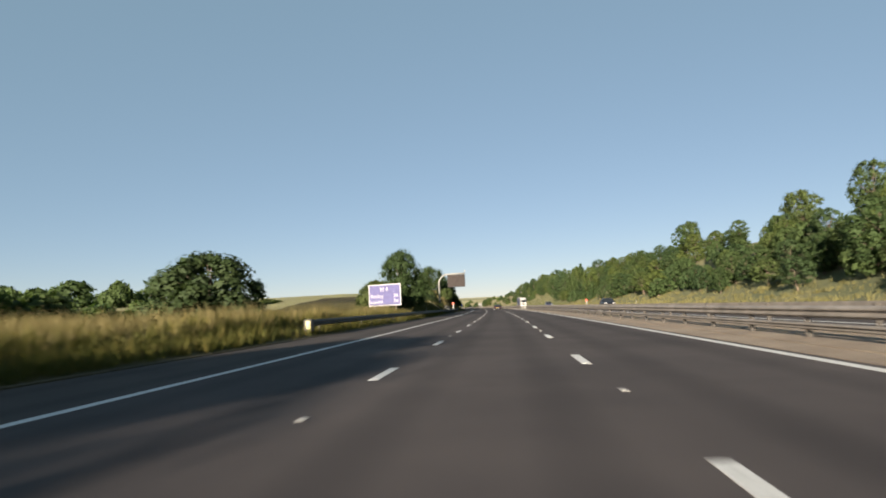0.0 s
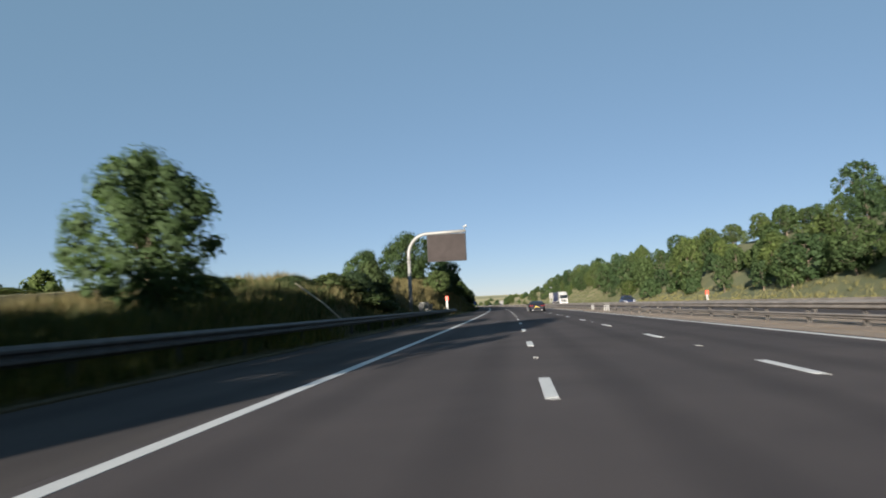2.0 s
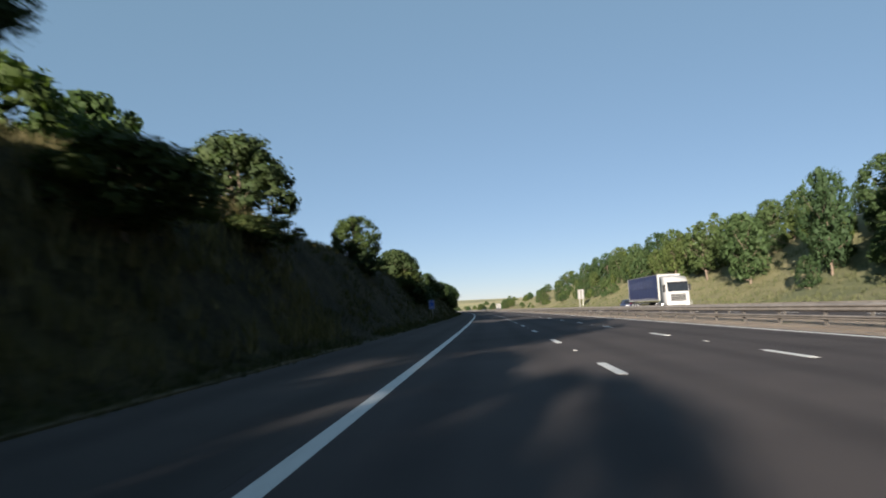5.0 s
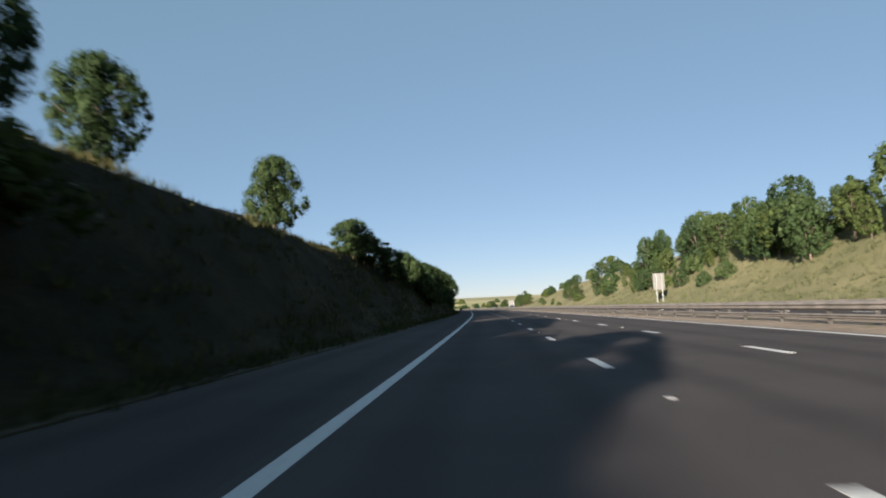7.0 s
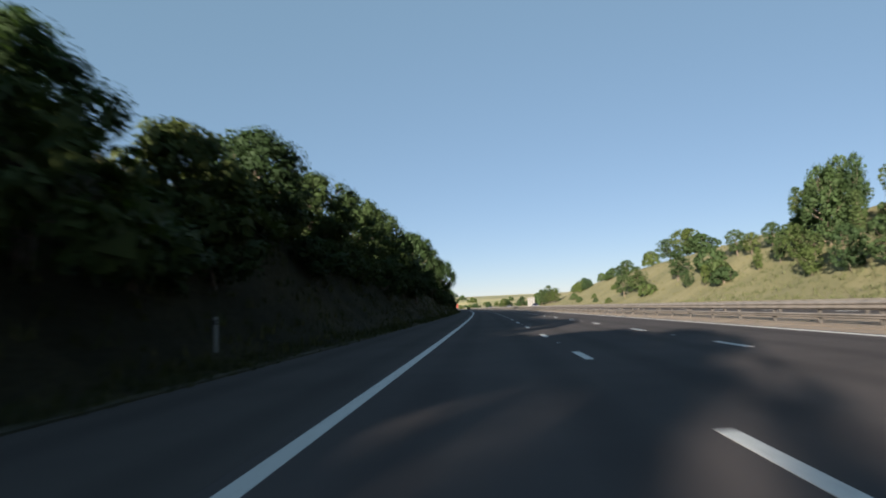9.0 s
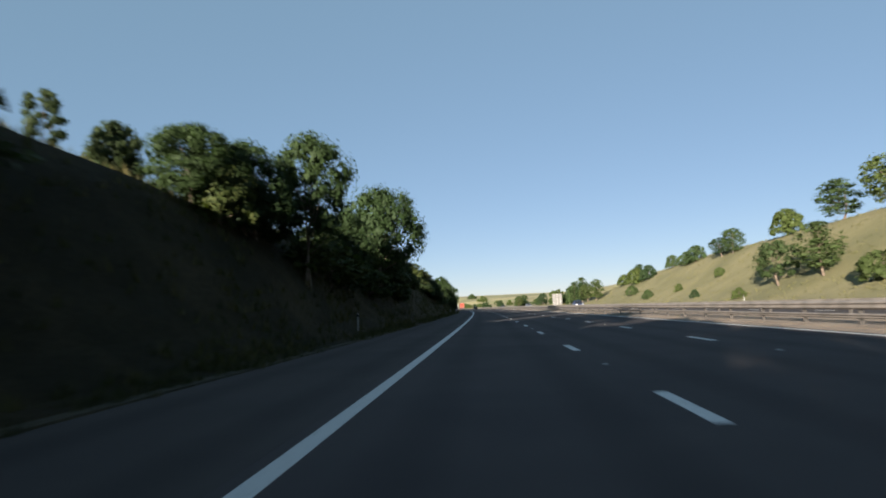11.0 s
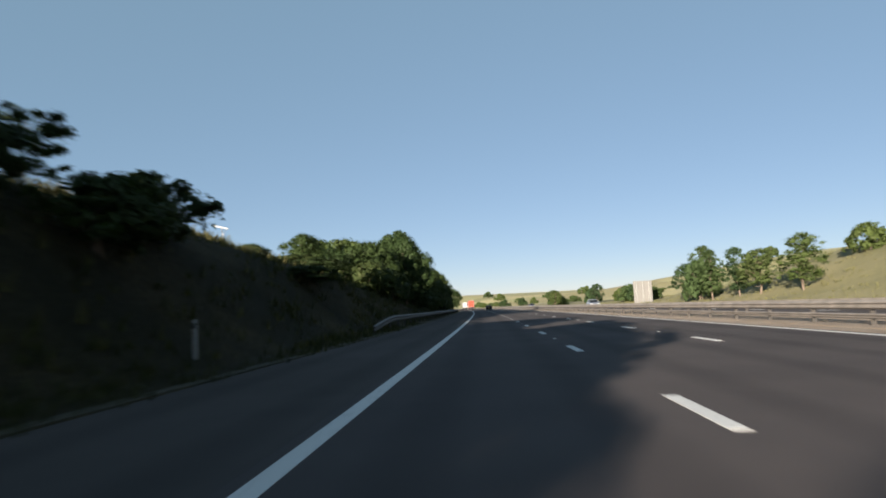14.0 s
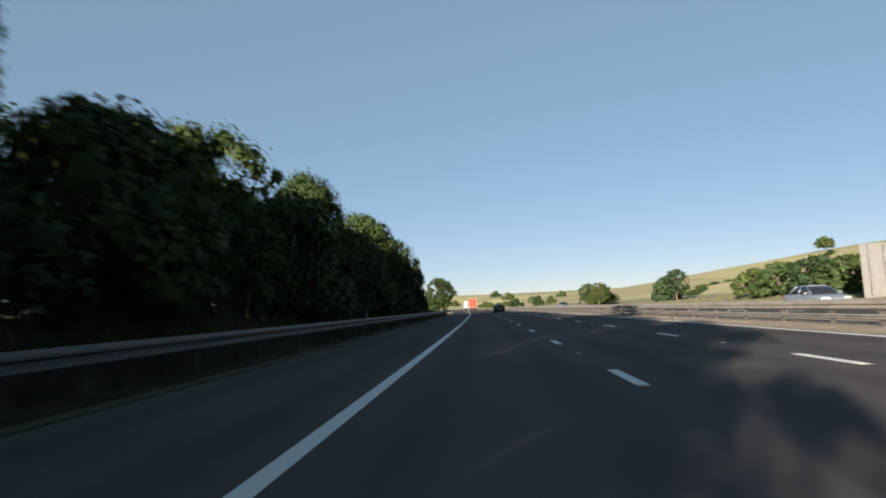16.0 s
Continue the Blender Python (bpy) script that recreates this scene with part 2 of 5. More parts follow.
BLACK_PLASTIC = plain("black_plastic", (0.018, 0.018, 0.019), 0.65, 0, 0.2, 6, gloss=0.2)
ALLOY = plain("wheel_alloy", (0.45, 0.45, 0.46), 0.3, 0.9, 0.1, 8)
RED_PAINT = plain("red_paint", (0.55, 0.06, 0.03), 0.5, 0, 0.15, 6)
WHITE_PLASTIC = plain("white_plastic", (0.2214, 0.2214, 0.2152), 0.5, 0, 0.1, 5)
PALE_TIMBER = plain("bleached_timber", (0.30, 0.26, 0.19), 0.8, 0, 0.3, 7, 0.3)
PALE_YELLOW = plain("pale_yellow_reflector", (0.434, 0.385, 0.175), 0.5, 0, 0.15, 6)


# ---- helpers for meshes ----
def mesh_of(name, verts, faces, mats, slots=None, smooth=False):
    me = bpy.data.meshes.new(name)
    me.from_pydata([tuple(v) for v in verts], [], faces)
    for m in mats if isinstance(mats, (list, tuple)) else [mats]:
        me.materials.append(m)
    if slots is not None:
        me.polygons.foreach_set("material_index", slots)
    if smooth:
        me.polygons.foreach_set("use_smooth", [True] * len(me.polygons))
    me.update()
    return me


def part(name, data, parent, m=None, label=""):
    """One mesh object under a thing or under a part of it."""
    if isinstance(data, bmesh.types.BMesh):
        me = bpy.data.meshes.new(name)
        data.to_mesh(me)
        data.free()
        data = me
    if m is not None and not data.materials:
        data.materials.append(m)
    ob = new(name, data)
    ob.parent = parent
    return tagged(ob, label) if label else ob


def thing(name, m, label, category, group="", kind=""):
    ob = new(name)
    ob.empty_display_size = 0.3
    ob.matrix_basis = m
    return tagged(ob, label, category, group, kind)


def box(bm, x0, x1, y0, y1, z0, z1, bevel=0.0):
    made = bmesh.ops.create_cube(bm, size=1.0)["verts"]
    for v in made:
        v.co = Vector((x0 + (v.co.x + 0.5) * (x1 - x0), y0 + (v.co.y + 0.5) * (y1 - y0), z0 + (v.co.z + 0.5) * (z1 - z0)))
    if bevel:
        edges = list({e for v in made for e in v.link_edges})
        bmesh.ops.bevel(bm, geom=edges, offset=bevel, segments=2, affect="EDGES", profile=0.6)
    return bm


def boxes(*sizes, bevel=0.0):
    bm = bmesh.new()
    for size in sizes:
        box(bm, *size, bevel=bevel)
    return bm


def tube(bm, points, radii, sides=10, cap=True):
    """A tapered tube through the points."""
    rings = []
    points = [Vector(p) for p in points]
    for i, p in enumerate(points):
        way = (points[min(i + 1, len(points) - 1)] - points[max(i - 1, 0)]).normalized()
        a = way.orthogonal().normalized() if i == 0 else (a - way * a.dot(way)).normalized()
        b = way.cross(a)
        rings.append([bm.verts.new(p + radii[i] * (math.cos(2 * math.pi * k / sides) * a + math.sin(2 * math.pi * k / sides) * b)) for k in range(sides)])
    for r, q in zip(rings, rings[1:]):
        for k in range(sides):
            bm.faces.new((r[k], r[(k + 1) % sides], q[(k + 1) % sides], q[k])).smooth = True
    if cap:
        bm.faces.new(list(reversed(rings[0])))
        bm.faces.new(rings[-1])
    return bm


# ---- the lie of the land ----
def smooth(x):
    x = np.clip(x, 0, 1)
    return x * x * (3 - 2 * x)


def land(s, l):
    """Height of the ground along and across the road."""
    s, l = np.asarray(s, float), np.asarray(l, float)
    z = np.full(np.broadcast(s, l).shape, -0.12)
    crest = np.interp(s, [-200, 60, 100, 120, 150, 200, 235, 290, 350, 460, 530, 565, 595, 610, 630, 680, 900], [0.4, 0.6, 1.0, 2.2, 3.2, 4.2, 6.6, 6.0, 6.5, 6.2, 5.6, 4.9, 3.7, 2.6, 1.4, 0.7, 0.5])
    u = -l - np.interp(s, [120, 139, 157, 165, 200], [4.6, 8.3, 8.3, 5.1, 4.6])
    foot = 0.85 * crest + 1.0
    left = 0.12 + crest * (smooth(0.06 + 0.94 * u / foot) - 0.0104) + np.minimum(0.35 * np.maximum(u - foot, 0), 1.7) * smooth(crest / 2.5 - 0.4)
    z = np.where(l < -3.3, np.where(u > 0, left, np.minimum(0.12, 0.12 * (-l - 3.3) / 1.3)), z)
    hill = np.interp(s, [-200, 0, 200, 450, 520, 600, 650, 690, 730, 900], [8, 9, 12, 12.5, 12, 10.6, 7.8, 3.2, 1.4, 1.0])
    v = l - 31.6
    right = 0.1 + 0.03 * np.minimum(np.maximum(v, 0), 8) + hill * smooth((v - 1.5) / 26) + 0.05 * np.maximum(v - 28, 0) * (hill > 2) * (v < 90)
    right = np.where(v >= 90, 0.1 + hill + 3.1 * (hill > 2), right)
    z = np.where(l > 31.2, np.where(v > 0, right, 0.1 * (l - 31.2) / 0.4), z)
    # far country: rising downland all round and a shoulder of hill on the right
    away = np.hypot(s - 350, l)
    z = z + np.where(np.abs(l - 14) > 24, 1, 0) * 38 * smooth((away - 560) / 1700) * smooth((np.abs(l - 14) - 24) / 120)
    z = z + np.where((np.abs(l - 14) <= 60), 1, 0) * 14 * smooth((s - 1250) / 1600)
    z = z + 34 * np.exp(-((s - 1080) / 330.0) ** 2 - ((l - 330) / 120.0) ** 2) * smooth((l - 60) / 120)
    rough = (np.sin(s * 0.31 + l * 0.9) + np.sin(s * 0.13 - l * 0.55) + np.sin(s * 0.71 + l * 0.23)) * 0.09
    return z + np.where((l < -6) | (l > 34), rough, 0)


def land_at(s, l):
    return float(land(s, l))


along = np.concatenate([np.arange(-800, -80, 60.0), np.arange(-80, 760, 4.0), np.arange(760, 1400, 20.0), np.arange(1400, 4601, 100.0)])
across = np.concatenate([[-2600, -2000, -1500, -1100, -800, -600, -450, -340, -260, -200, -150, -110, -80, -62, -50, -42, -36], np.arange(-32, -4, 1.1),
                         [-3.9, -3.3, -3.2, 3.0, 12.3, 16.4, 24.0, 31.1, 31.2, 31.6], np.arange(33, 64, 1.6), [68, 74, 82, 92, 104, 120, 140, 170, 210, 260, 330, 420, 540, 700, 900, 1200, 1600, 2100, 2600]])
gs, gl = np.meshgrid(along, across, indexing="ij")
ground_points = world_many(gs.ravel(), gl.ravel(), land(gs, gl).ravel())
rows_n, cols_n = gs.shape
ground_faces, ground_slots = [], []
for i in range(rows_n - 1):
    for j in range(cols_n - 1):
        a = i * cols_n + j
        ground_faces.append((a, a + 1, a + cols_n + 1, a + cols_n))
        mid_l, mid_s = (across[j] + across[j + 1]) / 2, along[i]
        far = mid_l < -34 or mid_l > 95 or mid_s > 1000
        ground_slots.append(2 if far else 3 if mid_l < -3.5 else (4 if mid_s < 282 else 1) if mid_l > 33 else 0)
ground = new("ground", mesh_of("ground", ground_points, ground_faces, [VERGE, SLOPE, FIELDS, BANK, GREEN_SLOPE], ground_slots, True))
# follows the shaded stretch: the bank's colour is darkened there, besides its weeds
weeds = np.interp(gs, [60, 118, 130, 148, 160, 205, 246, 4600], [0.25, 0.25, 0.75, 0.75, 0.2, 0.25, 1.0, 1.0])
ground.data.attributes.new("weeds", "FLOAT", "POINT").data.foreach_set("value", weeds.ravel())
tagged(ground, "dry grassy verges, cutting slopes and rolling fields", "ground", kind="structure")


def strip(name, l0, l1, s0, s1, z, m, step=5.0, thick=0.1, parent=None):
    """A band along the road with a flat top and side faces."""
    s = np.linspace(s0, s1, max(2, int((s1 - s0) / step) + 1))
    n = len(s)
    sides = [(l0, z - thick), (l0, z), (l1, z), (l1, z - thick)]
    pts = np.concatenate([world_many(s, np.full(n, l), np.full(n, h)) for l, h in sides])
    faces = [((k + 1) * n + i, (k + 1) * n + i + 1, k * n + i + 1, k * n + i) for k in range(3) for i in range(n - 1)]
    me = mesh_of(name, pts, faces, m)
    me.attributes.new("across", "FLOAT", "POINT").data.foreach_set("value", np.repeat([l for l, h in sides], n))
    ob = new(name, me)
    if parent:
        ob.parent = parent
    return ob


ROAD_START, ROAD_END = -120.0, 1300.0
road = tagged(strip("road", -0.25, 11.25, ROAD_START, ROAD_END, 0.0, ASPHALT), "dark asphalt motorway carriageway with three lanes", "road", kind="structure")
tagged(strip("hard_shoulder", -3.5, -0.252, ROAD_START, ROAD_END, 0.0, SHOULDER), "worn asphalt hard shoulder beside the carriageway", "road", kind="structure")
tagged(strip("median_edge", 11.26, 12.15, ROAD_START, ROAD_END, 0.008, GRAVEL), "narrow gritty strip beside the central reservation", "ground", kind="structure")
tagged(strip("central_reservation", 12.16, 16.5, ROAD_START, ROAD_END, 0.03, GRAVEL, thick=0.15), "sandy gravel central reservation between the carriageways", "ground", kind="structure")
opposite = tagged(strip("opposite_road", 16.51, 31.3, ROAD_START, ROAD_END, 0.0, ASPHALT), "asphalt carriageway of the opposite direction", "road", kind="structure")
tagged(strip("verge_edge", -3.9, -3.51, ROAD_START, 230.0, 0.035, VERGE, thick=0.15), "ragged earth and grass edge of the hard shoulder", "ground", kind="structure")
tagged(strip("verge_edge", -3.9, -3.51, 230.0, ROAD_END, 0.035, SHADED_VERGE, thick=0.15), "edge of the hard shoulder, painted darker for shade", "ground", kind="structure")

# painted lines
for name, l, w, parent in (("edge_line", 0.0, 0.2, road), ("edge_line", 10.95, 0.2, road), ("edge_line", 17.3, 0.18, opposite), ("edge_line", 28.3, 0.2, opposite)):
    strip(name, l - w / 2, l + w / 2, ROAD_START, ROAD_END, 0.005, LINE_PAINT, thick=0.004, parent=parent)


# ---- trees and bushes ----
def crown_mesh(name, seed, height, width, foot, blobs, leaves, leaf, m, spread=1.0, shape="round", clump=1.0):
    """A crown of many small leaves gathered in uneven clumps within a lumpy hull."""
    r = np.random.default_rng(seed)

    def reach_at(f):
        f = np.clip(f, 0, 1)
        if shape == "round":
            return np.sqrt(np.maximum(0.03, 1 - (2 * f - 0.9) ** 2 / 1.25))
        return np.sqrt(np.maximum(0.0, 1 - f ** 2)) * 0.9 + 0.1

    def lumps(turn, f):
        return 1 + 0.11 * np.sin(turn * 2 + seed) * np.sin(5 * f + seed) + 0.08 * np.sin(turn * 3 + 2 * seed + 4 * f) + 0.06 * np.sin(turn * 7 + 9 * f + seed)

    f = (np.arange(blobs) + 0.5) / blobs
    turn = np.arange(blobs) * 2.4 + r.uniform(-0.5, 0.5, blobs)
    inner = r.random(blobs) < 0.22
    hull = width / 2 * reach_at(f) * lumps(turn, f)
    sizes = clump * width * r.choice((0.075, 0.10, 0.125, 0.155, 0.19), blobs) * r.uniform(0.85, 1.15, blobs) * (0.6 + 0.4 * reach_at(f))
    out = np.where(inner, hull * r.uniform(0.0, 0.5, blobs), np.maximum(0.1 * hull, (hull - sizes * r.uniform(0.45, 1.0, blobs)) * spread))
    centres = np.stack([out * np.cos(turn), out * np.sin(turn), foot + (height - foot) * (0.08 + 0.84 * f)], -1)
    pick = r.choice(blobs, leaves, p=sizes ** 2 / (sizes ** 2).sum())
    way = r.normal(size=(leaves, 3))
    way /= np.linalg.norm(way, axis=1)[:, None]
    deep = 1 - 0.5 * r.random(leaves) ** 2
    core = deep < 0.66
    deep = np.where(core, deep * 0.75, deep)
    ragged = 1 + 0.20 * np.sin(way[:, 0] * 5 + pick) * np.sin(way[:, 1] * 6 + 2 * pick) + np.clip(0.10 * r.normal(size=leaves), -0.2, 0.22)
    at = centres[pick] + way * (sizes[pick] * deep * ragged)[:, None] * np.array([1, 1, 0.85])
    # a part of the leaves stands on loose sprays between the clumps
    loose = r.random(leaves) < 0.14
    other = r.choice(blobs, leaves)
    between = r.random(leaves)[:, None]
    spray = centres[pick] * between + centres[other] * (1 - between) + way * (sizes[pick] * 0.8)[:, None] * r.random(leaves)[:, None] + np.array([0, 0, 0.02 * height])
    near = np.linalg.norm(centres[pick] - centres[other], axis=1) < 0.34 * width
    at = np.where((loose & near & ~core)[:, None], spray, at)
    # leaves past the hull are drawn back towards it, but for a few stray twigs
    rise = (at[:, 2] - foot) / (height - foot)
    around = np.arctan2(at[:, 1], at[:, 0])
    far = np.hypot(at[:, 0], at[:, 1])
    limit = width / 2 * reach_at(rise) * lumps(around, rise)
    back = np.where(far > limit, (limit + (far - limit) * 0.3) / np.maximum(far, 1e-6), 1.0)
    at[:, :2] *= back[:, None]
    at[:, 2] = np.where(at[:, 2] > height, height + (at[:, 2] - height) * 0.3, np.clip(at[:, 2], foot * 0.6, None))
    face = way + 0.22 * r.normal(size=(leaves, 3)) + np.array([0, 0, 0.35])
    face /= np.linalg.norm(face, axis=1)[:, None]
    side = np.cross(face, r.normal(size=(leaves, 3)))
    side /= np.linalg.norm(side, axis=1)[:, None]
    up = np.cross(face, side)
    big = (leaf * r.uniform(0.6, 1.4, leaves) * np.where(core, 2.3, 1.0))[:, None]
    skew = r.uniform(-0.5, 0.5, leaves)[:, None]
    corners = np.stack([at - up * big * 0.75 - side * big * 0.6, at - up * big * 0.75 + side * big * 0.6, at + up * big + side * big * skew], 1).reshape(-1, 3)
    me = bpy.data.meshes.new(name)
    me.vertices.add(leaves * 3)
    me.vertices.foreach_set("co", corners.ravel())
    me.loops.add(leaves * 3)
    me.loops.foreach_set("vertex_index", np.arange(leaves * 3))
    me.polygons.add(leaves)
    me.polygons.foreach_set("loop_start", np.arange(0, leaves * 3, 3))
    me.materials.append(m)
    me.update(calc_edges=True)
    # leaves of one clump are shaded together
    soft = way * 0.75 + face * 0.18 + (at - np.array([0, 0, foot + 0.35 * (height - foot)])) * np.array([1.1 / width, 1.1 / width, 0.5 / height])
    soft /= np.linalg.norm(soft, axis=1)[:, None]
    me.polygons.foreach_set("use_smooth", np.ones(leaves, bool))
    me.normals_split_custom_set_from_vertices(np.repeat(soft, 3, 0))
    return me, centres, sizes


def trunk_mesh(name, seed, height, foot, centres, thick, stems=1):
    r = random.Random(seed)
    bm = bmesh.new()
    order = sorted(range(len(centres)), key=lambda i: centres[i][2])
    for k in range(stems):
        lean = Vector((r.uniform(-0.06, 0.06), r.uniform(-0.06, 0.06), 0)) * height
        base = Vector((r.uniform(-0.3, 0.3), r.uniform(-0.3, 0.3), -0.4)) * (1 if stems > 1 else 0.2)
        base.z = -0.5
        top = Vector((0, 0, height * 0.82)) + lean * 1.5
        pts = [base.lerp(top, f) + Vector((math.sin(f * 5 + seed), math.cos(f * 4 + seed), 0)) * 0.02 * height for f in (0, 0.06, 0.25, 0.45, 0.65, 0.85, 1)]
        tube(bm, pts, [thick * 1.5, thick, thick * 0.85, thick * 0.65, thick * 0.45, thick * 0.25, thick * 0.1], 6)
    for i in order[::5] if len(order) < 75 else order[::9]:
        c = Vector(centres[i])
        start = Vector((0, 0, max(foot * 0.6, c.z * 0.62)))
        mid = start.lerp(c, 0.5) + Vector((0, 0, -0.05 * height * 0.3))
        tube(bm, [start, mid, c], [thick * 0.38, thick * 0.24, thick * 0.08], 3)
    me = bpy.data.meshes.new(name)
    bm.to_mesh(me)
    bm.free()
    me.materials.append(BARK)
    return me


KINDS = {}


def kind_of(key, height, width, foot, blobs, leaves, leaf, m, thick, shape="round", stems=1, seeds=(1, 2, 3), spread=1.0, clump=1.0):
    KINDS[key] = (height, width, [])
    for seed in seeds:
        crown, centres, sizes = crown_mesh("crown", seed * 17 + len(key), height, width, foot, blobs, leaves, leaf, m, spread, shape, clump)
        KINDS[key][2].append((crown, trunk_mesh("trunk", seed, height, foot, centres, thick, stems)))


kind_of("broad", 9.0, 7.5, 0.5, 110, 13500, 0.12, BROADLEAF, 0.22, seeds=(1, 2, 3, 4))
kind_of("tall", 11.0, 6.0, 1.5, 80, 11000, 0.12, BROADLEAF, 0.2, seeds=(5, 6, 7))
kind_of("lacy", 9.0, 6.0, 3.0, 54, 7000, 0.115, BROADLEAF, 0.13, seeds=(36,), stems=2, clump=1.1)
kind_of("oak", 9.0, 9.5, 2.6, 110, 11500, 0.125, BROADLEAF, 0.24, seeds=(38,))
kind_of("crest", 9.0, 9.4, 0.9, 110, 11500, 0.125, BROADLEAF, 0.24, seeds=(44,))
kind_of("open", 6.0, 3.4, 1.0, 26, 3000, 0.10, HEDGE_LEAF, 0.07, seeds=(8, 9, 10))
kind_of("sapling", 4.5, 3.0, 0.9, 13, 620, 0.12, HEDGE_LEAF, 0.04, seeds=(40, 41))
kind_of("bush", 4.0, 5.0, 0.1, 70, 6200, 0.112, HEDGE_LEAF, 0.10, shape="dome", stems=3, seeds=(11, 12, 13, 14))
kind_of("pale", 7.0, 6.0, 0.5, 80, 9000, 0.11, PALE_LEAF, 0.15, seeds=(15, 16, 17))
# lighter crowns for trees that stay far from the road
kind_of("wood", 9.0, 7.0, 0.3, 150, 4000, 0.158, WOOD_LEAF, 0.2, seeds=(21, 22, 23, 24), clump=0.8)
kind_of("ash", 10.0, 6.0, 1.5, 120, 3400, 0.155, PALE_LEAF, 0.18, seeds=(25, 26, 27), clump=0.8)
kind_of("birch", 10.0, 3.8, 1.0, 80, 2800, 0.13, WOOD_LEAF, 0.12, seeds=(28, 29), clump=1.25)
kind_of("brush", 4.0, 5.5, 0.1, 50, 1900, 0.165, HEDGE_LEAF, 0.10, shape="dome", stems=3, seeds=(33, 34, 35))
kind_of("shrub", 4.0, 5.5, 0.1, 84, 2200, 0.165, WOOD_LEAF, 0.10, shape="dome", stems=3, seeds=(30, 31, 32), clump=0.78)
kind_of("far_bush", 4.0, 5.5, 0.1, 40, 1000, 0.26, WOOD_LEAF, 0.10, shape="dome", seeds=(42, 43))
WORDS = {"broad": ("tree", "full green broadleaf tree", "tree"), "tall": ("tree", "tall green broadleaf tree with a high crown", "tree"),
         "open": ("tree", "slender open tree with sparse foliage", "tree"), "bush": ("bush", "dense spreading green bush", "bush"),
         "pale": ("tree", "sunlit pale green roadside tree", "tree"), "lacy": ("tree", "airy green tree with gaps in its crown", "tree"), "oak": ("tree", "broad round-headed green tree over dark undergrowth", "tree"),
         "crest": ("tree", "broad airy green tree", "tree"), "sapling": ("sapling", "thin sapling with sparse leaves", "sapling"),
         "wood": ("tree", "dense dark green woodland tree", "tree"), "ash": ("tree", "light green woodland tree", "tree"),
         "birch": ("tree", "narrow upright light green tree", "tree"), "shrub": ("shrub", "low spreading green shrub", "shrub"), "far_bush": ("bush", "rounded green bush", "bush"), "brush": ("undergrowth_bush", "low leafy undergrowth", "undergrowth")}
plant_dice = random.Random(4)


def plant(key, s, l, top, width, where="on the roadside bank", group="roadside trees"):
    """A tree or bush whose top reaches the given height over the road."""
    z = land_at(s, l) - 0.15
    if top - z < (0.92 if key in ("wood", "ash", "birch") else 0.72) * width and key not in ("open", "oak", "sapling", "lacy", "crest"):
        # too low for a tree of its width: it grows as a bush
        key = {"broad": "bush", "tall": "bush", "pale": "bush", "wood": "shrub", "ash": "shrub", "birch": "shrub"}.get(key, key)
    if key == "shrub" and (l < -30 or s > 850):
        key = "far_bush"
    height, wide, models = KINDS[key]
    name, words, category = WORDS[key]
    if "hedge" in group:
        name, words, category = "hedge_bush", "uneven green hedge bush", "hedge"
    crown, trunk = plant_dice.choice(models)
    k, f = width / wide, max(0.8, top - z) / height
    ob = thing(name, plan(s, l, z, plant_dice.uniform(0, 360)) @ Matrix.Diagonal((k, k, f, 1)), words + " " + where, category, group)
    part("crown", crown, ob)
    part("trunk", trunk, ob)
    return ob


# left of the road, in order along it
plant("broad", -42, -13, 13.0, 11, "beside the carriageway")
plant("broad", -30, -12, 11.0, 8, "beside the carriageway")
plant("broad", -62, -16, 14.0, 12, "beside the carriageway")
plant("bush", 42, -15.4, 6.0, 9.0, "in the dry grass field", "field bushes")
for s, l, top in ((62, -38, 3.0), (68, -41, 3.5), (75, -39, 3.3), (80, -43, 4.1), (87, -42, 3.6), (94, -44, 4.2), (100, -42, 3.9), (108, -45, 4.6), (115, -44, 4.2), (123, -46, 5.0), (131, -45, 4.4), (140, -47, 4.9), (52, -36, 4.2), (45, -37, 5.0), (38, -36, 4.6), (30, -38, 6.5)):
    plant("shrub", s, l, top, 7.5, "in the hedge behind the dry field", "field hedge")
plant("broad", 80, -6.9, 9.3, 6.1, "behind the barrier")
plant("bush", 84, -11, 5.5, 7, "under a large tree")
plant("bush", 90, -9, 4.4, 5, "under a large tree")
plant("pale", 101, -7.8, 6.5, 4.4, "behind the barrier")
for s, l, top, w in ((90, -10, 4.0, 3.2), (94, -8.4, 3.4, 3), (106, -8.6, 2.9, 2.6), (110.5, -9.8, 3.0, 3), (114, -8.0, 2.8, 2.4), (118, -9.4, 3.4, 3), (121.5, -8.0, 3.0, 2.6), (125, -9.2, 3.9, 3.2), (129.5, -8.6, 4.2, 3.4)):
    plant("bush", s, l, top, w, "among tall weeds behind the barrier")
plant("bush", 134.5, -8.6, 5.4, 4.2)
plant("pale", 141, -10.3, 7.0, 5)
plant("bush", 146, -10.5, 4.8, 3.5)
plant("crest", 186, -13, 14.2, 9.6, "on top of the grass bank")
plant("pale", 180.5, -7.8, 7.2, 4.6)
plant("bush", 189, -8.2, 6.6, 4.6)
plant("broad", 200, -8.8, 8.8, 5.6)
plant("broad", 208, -8.9, 11.0, 6.6)
plant("broad", 216, -9.4, 10.0, 6)
plant("bush", 222, -8, 6.2, 6)
plant("broad", 237, -10.9, 10.8, 6.2)
plant("bush", 232, -8.4, 5.6, 4.6)
plant("sapling", 268, -10.6, 9.1, 3.6, "on the crest of the cutting", "crest trees")
plant("broad", 259.5, -9.6, 10.0, 4.4)
plant("bush", 258.5, -8.6, 6.6, 3.8, "under a tree on the bank")
